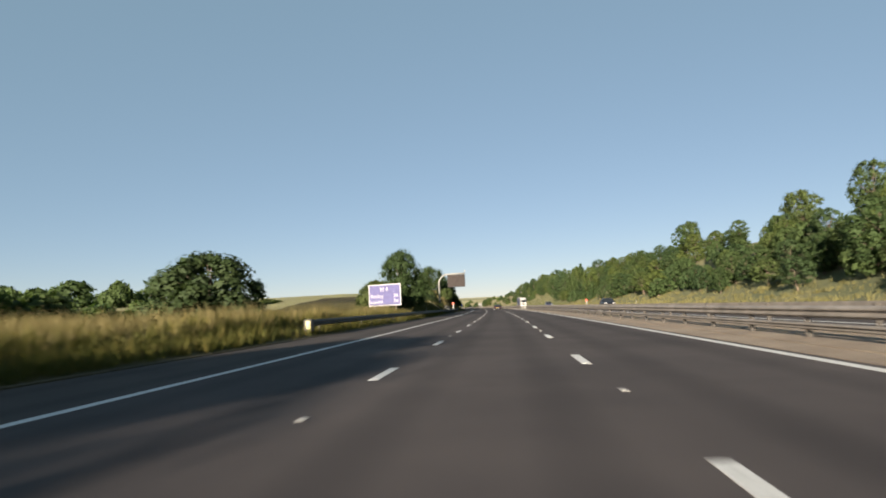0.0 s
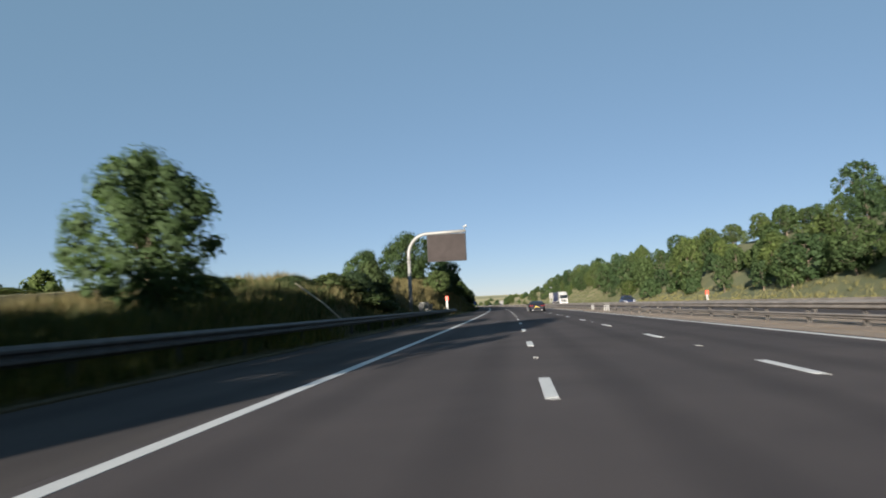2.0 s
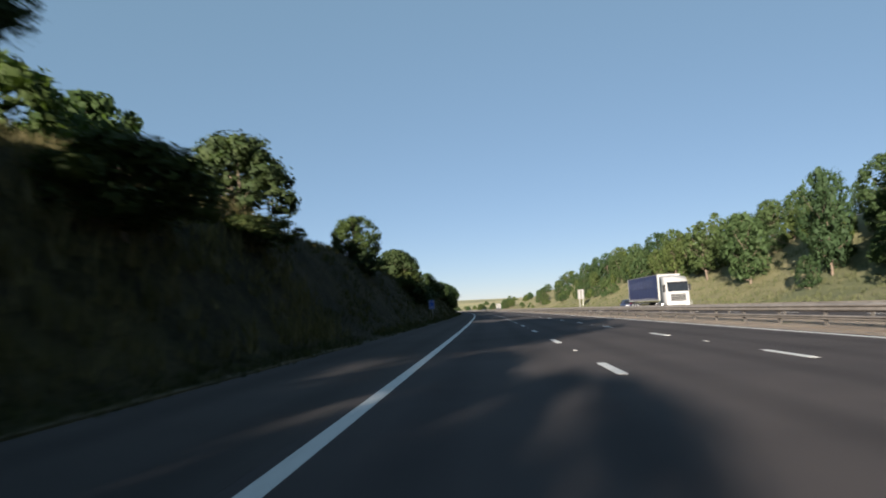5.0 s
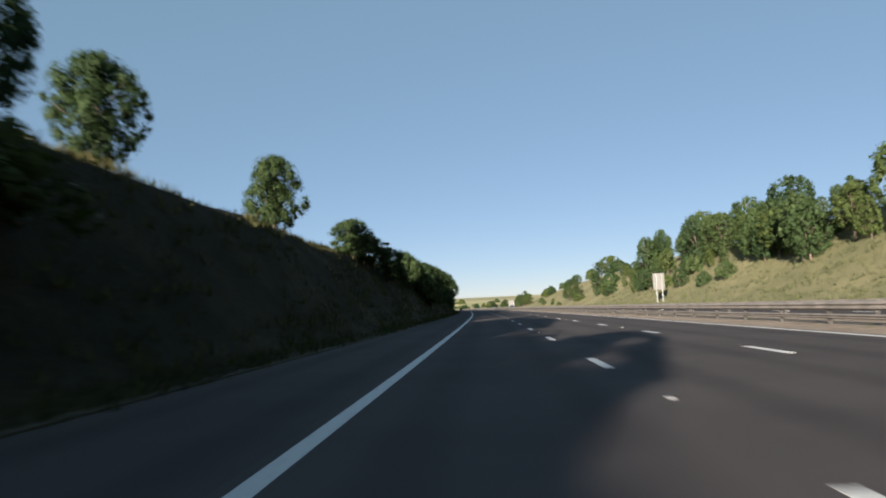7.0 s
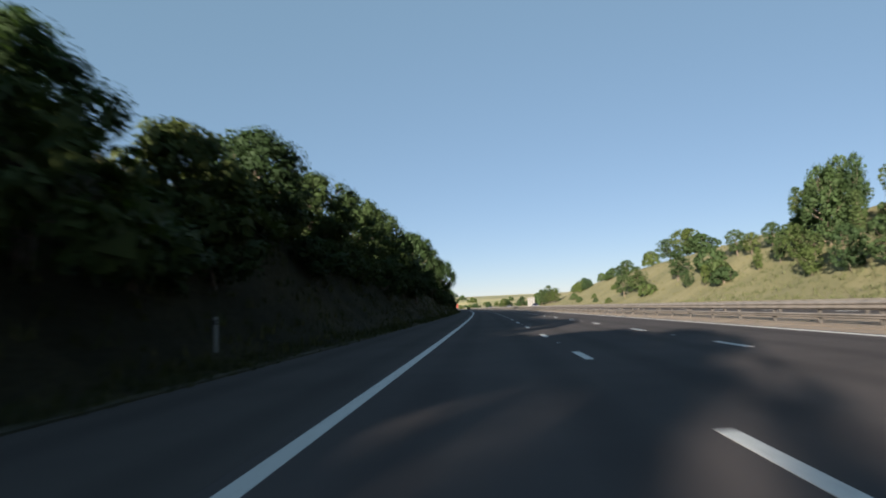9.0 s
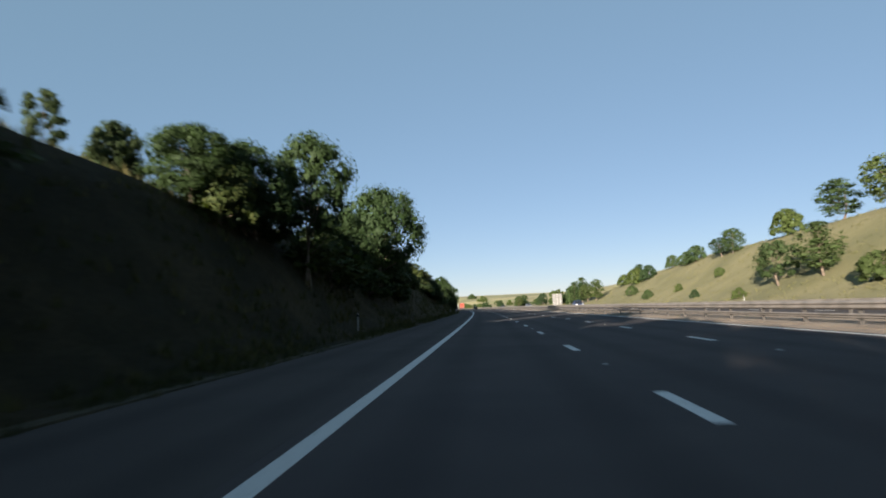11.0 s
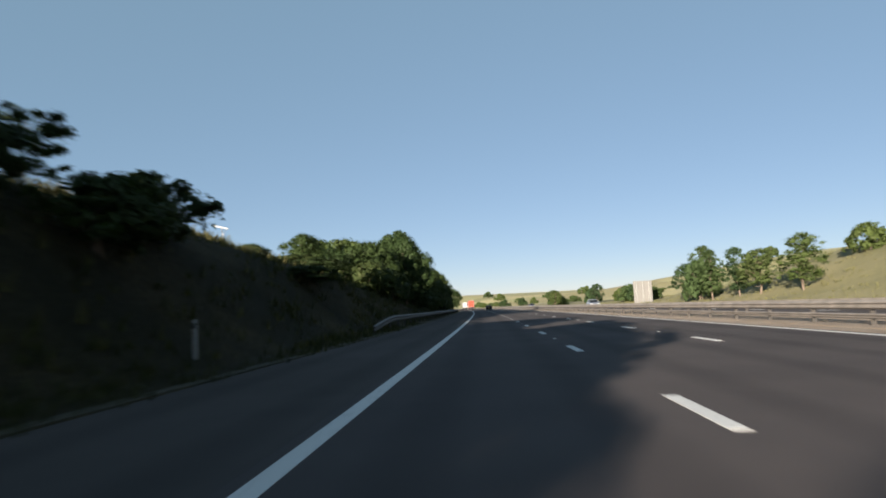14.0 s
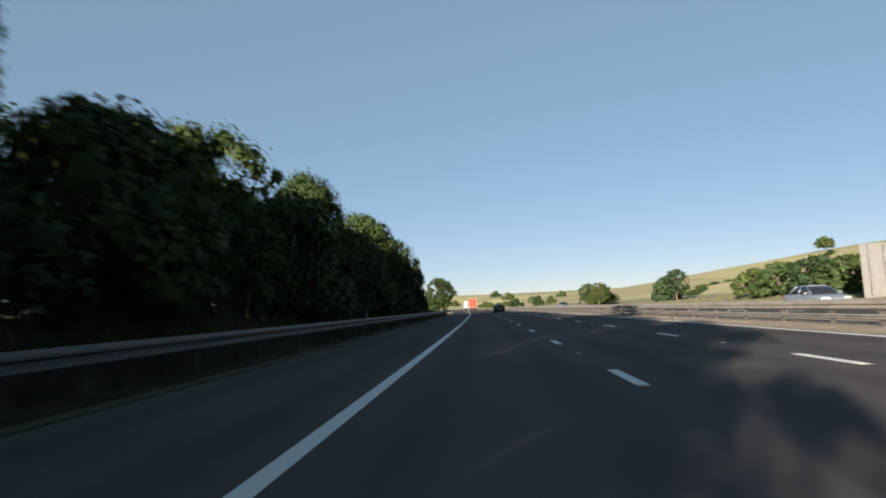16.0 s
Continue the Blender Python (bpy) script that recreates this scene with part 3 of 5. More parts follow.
plant("bush", 261, -9.4, 6.2, 2.4, "under a tree on the bank")
plant("bush", 266, -13.2, 8.0, 2.6, "on the crest of the cutting")
plant("bush", 280, -8.2, 5.8, 3.6)
plant("broad", 285, -9.8, 9.4, 6.8)
plant("broad", 290, -10.2, 9.9, 5.4)
plant("pale", 295, -10.4, 9.4, 3.6)
plant("broad", 309.5, -13.2, 12.2, 3.4, "on the crest of the cutting", "crest trees")
plant("broad", 327, -12.2, 12.2, 4.0, "on the crest of the cutting", "crest trees")
plant("broad", 341.5, -10.0, 9.8, 4.4)
plant("broad", 345.5, -9.6, 8.8, 4.6)
plant("broad", 350, -8.2, 8.0, 3.8)
plant("bush", 356.5, -8.6, 6.6, 3.8)
plant("pale", 365, -8.2, 8.8, 4.6)
plant("broad", 371.5, -8.4, 8.4, 4.6)
plant("pale", 378.5, -8.4, 8.0, 4.4)
plant("bush", 384.5, -7.8, 7.4, 5)
plant("broad", 392, -8.4, 9.6, 5.5)
plant("broad", 402, -8.5, 9.8, 6)
plant("pale", 413, -8.5, 10.6, 6)
plant("broad", 424, -8.2, 11.0, 6.5)
plant("bush", 433, -7.4, 8.0, 6)
plant("broad", 444, -7.2, 11.5, 7)
# added caster, all but out of sight: its shade crosses the road ahead
plant("broad", 451.5, -8.8, 11.0, 6)
plant("open", 466.5, -14.6, 10.2, 1.8, "on the crest of the cutting", "crest trees")
plant("bush", 470, -14, 9.9, 2.9, "on the crest of the cutting", "crest trees")
plant("broad", 468, -9.6, 8.9, 4)
plant("broad", 471, -8.8, 9.0, 4.4)
plant("lacy", 474.5, -6.8, 10.2, 4.2)
plant("bush", 481, -9.0, 6.4, 4.0)
plant("oak", 496.5, -7.0, 11.9, 7.8)
plant("broad", 487, -8.0, 8.4, 4.2)
plant("bush", 491, -8.6, 5.6, 4.2, "under a broad tree on the bank")
plant("bush", 498, -7.4, 5.4, 5, "under a broad tree on the bank")
plant("sapling", 512, -9.9, 9.9, 2.4, "on the bank", "crest trees")
plant("bush", 508, -9.4, 7.2, 5)
plant("bush", 513, -8.6, 6.8, 4.4)
plant("broad", 520, -10.2, 9.0, 6.5)
plant("broad", 526, -11, 8.0, 4.2)
plant("bush", 525, -8.8, 6.4, 4.4)
plant("open", 537, -11.2, 9.8, 2.6, "on the crest of the cutting", "crest trees")
plant("broad", 543, -13.3, 11.4, 3.0, "on the crest of the cutting", "crest trees")
plant("bush", 547, -8.4, 6.4, 4)
plant("broad", 549.5, -10.4, 9.2, 7.2)
plant("bush", 545, -8.2, 5.4, 4.4)
plant("bush", 551, -7.4, 6.6, 4.4)
plant("broad", 559, -12.0, 10.2, 3.6, "on the crest of the cutting", "crest trees")
plant("open", 563.5, -11.8, 6.8, 1.5, "on the crest of the cutting", "crest trees")
plant("pale", 564.5, -9.9, 7.2, 2.6)
plant("pale", 571.5, -9.4, 7.8, 5.4)
plant("open", 576, -9.2, 6.6, 2.2)
plant("bush", 578, -7.8, 5.1, 3.2)
plant("bush", 582.5, -10.2, 5.6, 2.6)
plant("broad", 601.5, -10.2, 6.5, 3.0)
plant("bush", 592, -7.4, 3.4, 4.0, "in the shade beside the hard shoulder")
plant("bush", 597, -8.2, 4.1, 4.4, "in the shade beside the hard shoulder")
plant("bush", 600, -10.4, 4.9, 4.2)
plant("bush", 601, -13.6, 5.9, 3.4)
plant("open", 601.5, -7.6, 4.3, 1.6)
plant("pale", 300, -10.0, 10.4, 2.7)
plant("broad", 618.5, -13.2, 7.4, 6.2)
plant("pale", 615, -8.4, 5.6, 4.4)
plant("broad", 621, -9.8, 8.1, 6.6)
plant("broad", 627, -6.6, 8.9, 5.8)
plant("broad", 633, -9.0, 10.2, 7)
plant("tall", 640, -9.2, 11.9, 7)
plant("broad", 648, -8.4, 9.8, 6)
plant("bush", 654, -7.4, 6.5, 6)
plant("broad", 661, -8, 8.2, 6)
plant("bush", 667, -7, 6.6, 6)
plant("broad", 674, -8.2, 9.4, 6)
plant("bush", 682, -7.2, 7.0, 6)
plant("broad", 690, -8, 9.7, 6.5)
plant("broad", 703, -7.8, 9.0, 6.5)
plant("bush", 714, -7.6, 8.0, 6)
plant("broad", 771, -6.2, 8.2, 6.8, "standing alone beside the hard shoulder")
# trees added out of sight, so that their shade falls on the road
for s, l, top in ((230, -19, 13), (238, -20, 14), (246, -22, 12)):
    plant("wood", s, l, top, 8, "on top of the grass bank", "tree belt")
# undergrowth that closes the foot of the tree belts
for s0, s1, gap, low, high in ((120, 147, 2.6, 0.7, 1.3), (281, 300, 3.6, 1.6, 2.8), (374, 456, 3.8, 2.0, 3.6), (469, 528, 3.4, 1.4, 2.8), (547, 580, 3.4, 1.0, 2.0), (612, 728, 4.2, 2.0, 3.4)):
    s = s0
    while s < s1:
        l = -plant_dice.uniform(6.6, 9.2) + (0.8 if s < 135 else 0)
        plant("brush", s, l, land_at(s, l) + plant_dice.uniform(low, high), plant_dice.uniform(3.2, 5.2), "in the shade below a tree belt", "undergrowth")
        s += gap * plant_dice.uniform(0.75, 1.25)
# an added second row, hidden behind, which keeps the low sun off the belts
for s0, s1, l in ((406, 452, -15.5), (500, 535, -17), (622, 728, -14.5)):
    s = s0
    while s < s1:
        plant(plant_dice.choice(("wood", "wood", "ash")), s, l - plant_dice.uniform(0, 3), float(np.interp(s, [406, 450, 500, 535, 622, 640, 728], [10.0, 10.6, 8.8, 8.2, 8.6, 11.8, 11.2])) - plant_dice.uniform(0, 1.2), plant_dice.uniform(6, 8), "added to shade a tree belt", "tree belt")
        s += plant_dice.uniform(4.2, 5.8)

# right of the road: a wooded cutting, then open slopes
wood_dice = random.Random(9)
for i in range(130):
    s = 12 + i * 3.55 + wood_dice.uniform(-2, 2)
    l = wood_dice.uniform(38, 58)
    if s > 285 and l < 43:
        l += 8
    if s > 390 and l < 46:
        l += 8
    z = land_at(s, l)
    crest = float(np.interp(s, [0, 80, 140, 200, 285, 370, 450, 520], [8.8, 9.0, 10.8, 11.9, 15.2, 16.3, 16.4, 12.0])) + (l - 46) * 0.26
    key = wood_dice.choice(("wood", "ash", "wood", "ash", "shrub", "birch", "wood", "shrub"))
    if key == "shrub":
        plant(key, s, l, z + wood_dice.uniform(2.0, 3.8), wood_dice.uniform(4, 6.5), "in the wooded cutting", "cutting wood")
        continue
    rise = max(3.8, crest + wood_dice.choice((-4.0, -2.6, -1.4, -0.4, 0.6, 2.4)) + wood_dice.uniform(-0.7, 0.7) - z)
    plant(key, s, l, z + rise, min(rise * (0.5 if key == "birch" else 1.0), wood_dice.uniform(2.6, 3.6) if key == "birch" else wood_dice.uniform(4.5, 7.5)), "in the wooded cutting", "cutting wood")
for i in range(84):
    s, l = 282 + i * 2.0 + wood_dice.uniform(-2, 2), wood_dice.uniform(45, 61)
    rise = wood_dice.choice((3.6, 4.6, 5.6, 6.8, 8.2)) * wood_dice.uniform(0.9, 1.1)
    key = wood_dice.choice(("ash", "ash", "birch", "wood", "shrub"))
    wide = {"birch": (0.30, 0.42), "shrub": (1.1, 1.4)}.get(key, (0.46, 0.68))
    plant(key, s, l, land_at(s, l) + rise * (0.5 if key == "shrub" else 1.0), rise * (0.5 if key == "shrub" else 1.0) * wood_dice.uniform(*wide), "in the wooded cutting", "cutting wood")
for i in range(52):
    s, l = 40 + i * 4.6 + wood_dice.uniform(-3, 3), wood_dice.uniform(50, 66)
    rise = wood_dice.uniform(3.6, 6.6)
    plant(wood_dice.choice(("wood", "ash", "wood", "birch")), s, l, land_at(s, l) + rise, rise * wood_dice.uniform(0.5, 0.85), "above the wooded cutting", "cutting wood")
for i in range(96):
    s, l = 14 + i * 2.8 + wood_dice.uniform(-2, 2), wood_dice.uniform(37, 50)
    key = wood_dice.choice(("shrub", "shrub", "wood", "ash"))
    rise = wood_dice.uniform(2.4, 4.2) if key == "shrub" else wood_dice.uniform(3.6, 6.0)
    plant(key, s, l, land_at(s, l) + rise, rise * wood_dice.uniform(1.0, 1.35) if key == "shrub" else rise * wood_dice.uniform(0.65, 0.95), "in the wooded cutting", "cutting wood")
for s, l, top, w, key in ((91, 60, 20, 6, "ash"), (111, 60, 19.4, 7, "ash"), (168, 60, 22, 6, "ash"), (204, 71, 25.8, 8, "ash"), (279, 41, 16.4, 5.6, "wood"), (300, 41, 14.4, 7, "wood")):
    plant(key, s, l, top, w, "above the wooded cutting", "cutting wood")
for i in range(22):
    s, l = 388 + i * 4.6 + wood_dice.uniform(-2, 2), wood_dice.uniform(40, 49)
    key = wood_dice.choice(("wood", "ash", "birch", "shrub"))
    rise = wood_dice.uniform(3.4, 5.8) * (0.6 if key == "shrub" else 1.0)
    plant(key, s, l, land_at(s, l) + rise, rise * (1.2 if key == "shrub" else 0.4 if key == "birch" else 0.72), "low on the wooded slope", "cutting wood")


def slope_plant(key, s, l, top, w):
    """A tree or bush on the open slope: fuller along the first ridge, low bushes kept low."""
    top = min(top, land_at(s, l) + 0.75 * w) if key == "shrub" else top
    plant(key, s, l, top + (1.0 if l > 44 and s < 545 else 0.2), w * (1.3 if s < 545 else 1.05), "on the open grass slope", "slope trees")


for s, l, top, w, key in ((402, 60, 22.5, 7, "wood"), (437, 57, 21.5, 7, "wood"), (451, 50, 16.5, 6, "ash"), (526, 39.5, 8.0, 4.2, "ash"), (518, 40.5, 9.4, 4.2, "birch"), (505, 39, 5.6, 3.6, "shrub"),
                          (498, 44, 11.5, 4, "birch"), (567, 51.5, 14.3, 4.6, "wood"), (572, 51, 13.0, 4.5, "ash"), (553, 55, 15.6, 5.5, "wood"), (538, 55, 17.0, 5, "birch"), (528, 57, 18.6, 6.5, "wood"),
                          (522, 58, 16.0, 7, "shrub"), (594, 52, 12.4, 4, "shrub")):
    slope_plant(key, s, l, top, w)
for s, l, top, w, key in ((588, 52, 12.8, 5, "ash"), (612, 48, 10.8, 5, "shrub"), (620, 47, 10.4, 6, "shrub"), (627, 50, 11.6, 4, "wood"), (640, 49, 9.2, 5, "shrub"), (604, 52, 12.0, 4, "shrub"),
                          (530, 36, 3.4, 1.6, "shrub"), (548, 36.5, 3.0, 1.6, "shrub"), (566, 40, 4.6, 1.8, "shrub"), (580, 38, 3.4, 2.4, "shrub"), (556, 44, 7.8, 2, "shrub"), (600, 40, 4.6, 3.4, "shrub"),
                          (468, 41, 5.6, 3.6, "shrub"), (476, 43, 7.5, 4, "ash"), (486, 46, 10, 5, "wood")):
    slope_plant(key, s, l, top, w)
for s, l, top, w, key in ((636, 39, 8.4, 5, "birch"), (645, 38, 7.4, 6, "ash"), (650, 37, 8.2, 4, "birch"), (657, 36, 8.6, 4.5, "birch"), (664, 37, 7.5, 6, "shrub"), (672, 38, 7.4, 6, "ash"), (678, 43, 11.0, 6, "birch"), (686, 45, 7.8, 5, "shrub"),
                          (706, 40, 5.0, 7, "shrub"), (714, 41, 5.4, 7, "shrub"), (723, 41, 5.4, 7, "shrub"), (732, 42, 5.0, 7, "shrub"), (763, 41, 7.2, 5, "ash"), (770, 41, 6.0, 6, "shrub"), (792, 32, 6.2, 5, "ash"), (800, 34, 4.5, 8, "shrub"), (834, 38, 7.4, 6, "ash")):
    plant(key, s, l, top, w, "beside the opposite carriageway", "verge trees")
for i in range(26):
    s, l = 860 + i * 17 + wood_dice.uniform(-5, 5), wood_dice.choice((36, 44, 60, -12, -20))
    plant(wood_dice.choice(("shrub", "wood", "ash")), s, l, land_at(s, l) + wood_dice.uniform(3.5, 7), wood_dice.uniform(6, 10), "far along the motorway", "far trees")
for i in range(30):
    s, l = 20 + i * 7 + wood_dice.uniform(-3, 3), -wood_dice.uniform(105, 150)
    plant(wood_dice.choice(("wood", "wood", "shrub", "ash")), s, l, land_at(s, l) + wood_dice.uniform(5, 9), wood_dice.uniform(9, 14), "in the hedgerow across the field", "hedgerow trees")
for s, l, w in ((1120, 305, 16), (1128, 312, 10), (1300, 180, 14), (1350, 150, 12), (1420, 230, 14), (1500, 120, 18), (1600, 60, 16), (1700, 150, 18)):
    plant("wood", s, l, land_at(s, l) + w * 0.6, w, "on the distant downs", "far trees")
# hedge lines over the far shoulder of hill
for i in range(16):
    s, l = 1052 + wood_dice.uniform(-6, 6), 150 + i * 7.5
    plant("shrub", s, l, land_at(s, l) + wood_dice.uniform(1.6, 3.4), wood_dice.uniform(6, 9), "in a hedge across the distant downs", "far hedge")
for i in range(9):
    s, l = 960 + i * 9, 120 + i * 5
    plant("shrub", s, l, land_at(s, l) + wood_dice.uniform(1.5, 3.0), wood_dice.uniform(5, 8), "in a hedge across the distant downs", "far hedge")


# ---- rough grass: blades in tufts, past counting ----
def tufts(name, seed, count, s_range, l_range, tall, blades, m, label, thin=0.02):
    r = np.random.default_rng(seed)
    s = r.uniform(*s_range, count)
    l = r.uniform(*l_range, count)
    keep = 0.5 + 0.5 * np.sin(s * 0.35 + l * 1.3) * np.sin(s * 0.11 - l * 0.7 + 1) > r.random(count) * 0.75
    s, l = s[keep], l[keep]
    base = world_many(s, l, land(s, l))
    n = len(s) * blades
    foot = np.repeat(base, blades, 0) + np.concatenate([r.normal(0, 0.12, (n, 2)), np.full((n, 1), -0.04)], 1)
    lean = np.concatenate([r.normal(0, 0.28, (n, 2)), np.ones((n, 1))], 1)
    high = (tall * r.uniform(0.45, 1.2, n) * np.repeat(r.uniform(0.6, 1.15, len(s)), blades))[:, None]
    side = np.concatenate([r.normal(size=(n, 2)), np.zeros((n, 1))], 1)
    side /= np.linalg.norm(side, axis=1)[:, None]
    wide = thin * r.uniform(0.7, 1.6, (n, 1))
    pts = np.stack([foot - side * wide, foot + side * wide, foot + lean * high], 1).reshape(-1, 3)
    me = bpy.data.meshes.new(name)
    me.vertices.add(n * 3)
    me.vertices.foreach_set("co", pts.ravel())
    me.loops.add(n * 3)
    me.loops.foreach_set("vertex_index", np.arange(n * 3))
    me.polygons.add(n)
    me.polygons.foreach_set("loop_start", np.arange(0, n * 3, 3))
    me.materials.append(m)
    me.update(calc_edges=True)
    return tagged(new(name, me), label, "grass", kind="stuff")


tufts("tall_grass", 1, 9000, (4, 75), (-24, -5.2), 0.95, 8, DRY_BLADE, "tall dry straw-coloured grass beside the motorway", 0.02)
tufts("tall_grass", 2, 7000, (-2, 110), (-6.6, -3.95), 0.6, 8, GREEN_BLADE, "green grass along the edge of the hard shoulder", 0.018)
tufts("tall_grass", 11, 5000, (74, 126), (-10, -4.3), 0.7, 8, GREEN_BLADE, "tall green grass and weeds behind the barrier", 0.022)
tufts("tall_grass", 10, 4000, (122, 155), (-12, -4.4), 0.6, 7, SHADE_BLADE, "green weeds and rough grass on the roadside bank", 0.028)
tufts("tall_grass", 3, 11000, (100, 235), (-15, -4.6), 0.75, 8, DRY_BLADE, "rough dry grass on the roadside bank", 0.025)
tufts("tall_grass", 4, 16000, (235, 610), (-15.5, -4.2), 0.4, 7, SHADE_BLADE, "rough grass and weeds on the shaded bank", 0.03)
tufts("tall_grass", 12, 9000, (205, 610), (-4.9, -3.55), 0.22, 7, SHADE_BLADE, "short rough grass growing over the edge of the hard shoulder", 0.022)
tufts("tall_grass", 5, 9000, (235, 470), (32, 48), 0.6, 6, SLOPE_BLADE, "dry grass at the foot of the wooded cutting", 0.025)
tufts("tall_grass", 6, 9000, (470, 760), (32, 58), 0.35, 6, SLOPE_BLADE, "short dry grass on the open slope", 0.022)
tufts("tall_grass", 7, 3500, (20, 235), (31.8, 40), 0.6, 6, SLOPE_BLADE, "dry grass along the far verge", 0.025)
tufts("weeds", 8, 1500, (0, 700), (12.4, 16.3), 0.28, 7, GREEN_BLADE, "scattered weeds in the central reservation gravel", 0.018)
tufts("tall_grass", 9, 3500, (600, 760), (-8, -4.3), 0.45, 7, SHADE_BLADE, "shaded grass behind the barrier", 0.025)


# ---- barriers ----
def swept(name, profile, s0, s1, l, origin, m, step=4.0, drop=None):
    """A closed profile of (across, height) drawn along the road, as its thing lies."""
    s = np.linspace(s0, s1, max(2, int((s1 - s0) / step) + 1))
    back = np.array(origin.inverted())
    n, k = len(s), len(profile)
    pts = np.concatenate([world_many(s, np.full(n, l + a), np.full(n, z) + (drop(s) if drop else 0)) for a, z in profile])
    pts = pts @ back[:3, :3].T + back[:3, 3]
    faces = [(j * n + i, ((j + 1) % k) * n + i, ((j + 1) % k) * n + i + 1, j * n + i + 1) for j in range(k) for i in range(n - 1)]
    faces += [tuple(j * n for j in reversed(range(k))), tuple(j * n + n - 1 for j in range(k))]
    return mesh_of(name, pts, faces, m)


def beam(z0, z1, side=1):
    """A corrugated beam: two ridges towards the traffic."""
    h = z1 - z0
    front = [(0.0, z0), (-0.03 * side, z0 + 0.06 * h), (-0.09 * side, z0 + 0.2 * h), (-0.09 * side, z0 + 0.32 * h), (-0.02 * side, z0 + 0.46 * h), (-0.02 * side, z0 + 0.54 * h),
             (-0.09 * side, z0 + 0.68 * h), (-0.09 * side, z0 + 0.8 * h), (-0.03 * side, z0 + 0.94 * h), (0.0, z1)]
    return front + [(0.012 * side, z1), (0.012 * side, z0)]


POST = boxes((-0.05, 0.05, -0.03, 0.03, -0.25, 0.70), (-0.075, -0.05, -0.055, 0.055, 0.50, 0.70))
POST_MESH = bpy.data.meshes.new("post")
POST.to_mesh(POST_MESH)
POST.free()
POST_MESH.materials.append(POST_STEEL)


def barrier(s0, s1, l, side, beams, words, m=SHADE_STEEL, post=POST_MESH, gap=3.36, group="safety barriers", ground_z=0.03):
    origin = plan(s0, l, 0)
    ob = thing("crash_barrier", origin, words, "crash barrier", group)
    for z0, z1 in beams:
        part("rail", swept("rail", beam(z0, z1, side), s0, s1 - 0.02, l, origin, m), ob)
    s = s0 + gap / 2
    while s < s1:
        p = part("post", post, ob)
        p.matrix_basis = origin.inverted() @ plan(s, l + 0.07 * side, ground_z)
        s += gap
    return ob


barrier(31, 103, -4.15, -1, [(0.52, 0.86)], "steel crash barrier beside the hard shoulder, darkened as in shade", ground_z=0.12)
barrier(103, 171, -4.15, -1, [(0.52, 0.86)], "steel crash barrier beside the hard shoulder, darkened as in shade", ground_z=0.12)
barrier(600.5, 700, -4.15, -1, [(0.52, 0.86)], "dull steel crash barrier before a tree belt", SHADE_STEEL, ground_z=0.12)
barrier(700, 800, -4.15, -1, [(0.52, 0.86)], "dull steel crash barrier before a tree belt", SHADE_STEEL, ground_z=0.12)
for k in range(9):
    a = -40 + 100 * k
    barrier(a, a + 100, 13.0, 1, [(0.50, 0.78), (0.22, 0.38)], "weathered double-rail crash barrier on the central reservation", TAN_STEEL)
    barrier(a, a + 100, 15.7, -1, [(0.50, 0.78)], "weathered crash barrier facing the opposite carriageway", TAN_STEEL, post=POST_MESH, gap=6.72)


def terminal(s, l, long, m):
    """The ramped end of a barrier, whose rail runs down to the ground."""
    origin = plan(s - long, l, 0)
    ob = thing("barrier_end", origin, "ramped steel barrier end in the shade of a tree belt", "barrier end")
    part("ramp", swept("ramp", beam(0.52, 0.86, -1), s - long, s - 0.02, l, origin, m, 0.8, lambda a: -0.42 * (1 - (a - s + long) / long) ** 1.5), ob)
    for f in (0.35, 0.75):
        p = part("post", POST_MESH, ob)
        p.matrix_basis = origin.inverted() @ plan(s - long + long * f, l - 0.07, -0.42 * (1 - f) ** 1.5 + 0.12)


terminal(600.5, -4.15, 7.5, SHADE_STEEL)


def blunt_end(s, l):
    """A stubby barrier end with a pale yellow reflective face."""
    ob = thing("barrier_end", plan(s, l, 0.08), "stubby barrier end with a pale yellow reflective face", "barrier end")
    part("housing", boxes((-0.22, 0.16, -0.5, 0.0, 0.18, 0.8), bevel=0.05), ob, SHADE_STEEL)
    part("face", boxes((-0.1, 0.12, -0.53, -0.5, 0.3, 0.72), bevel=0.02), ob, PALE_YELLOW, "pale yellow reflective face")
    part("foot", boxes((-0.06, 0.02, -0.3, -0.2, -0.2, 0.2)), ob, POST_STEEL)


blunt_end(31, -4.15)

# ---- signs ----


def words_mesh(text, size, m, depth=0.004):
    curve = bpy.data.curves.new("lettering", "FONT")
    curve.body, curve.size, curve.extrude = text, size, depth
    ob = bpy.data.objects.new("lettering", curve)
    scene.collection.objects.link(ob)
    me = bpy.data.meshes.new_from_object(ob)
    bpy.data.objects.remove(ob)
    me.materials.clear()
    me.materials.append(m)
    return me


def lettering(parent, text, size, x, y, z, m):
    p = part("lettering", words_mesh(text, size, m), parent)
    p.matrix_basis = pose(x, y, z, 90, 0, 0)
    return p


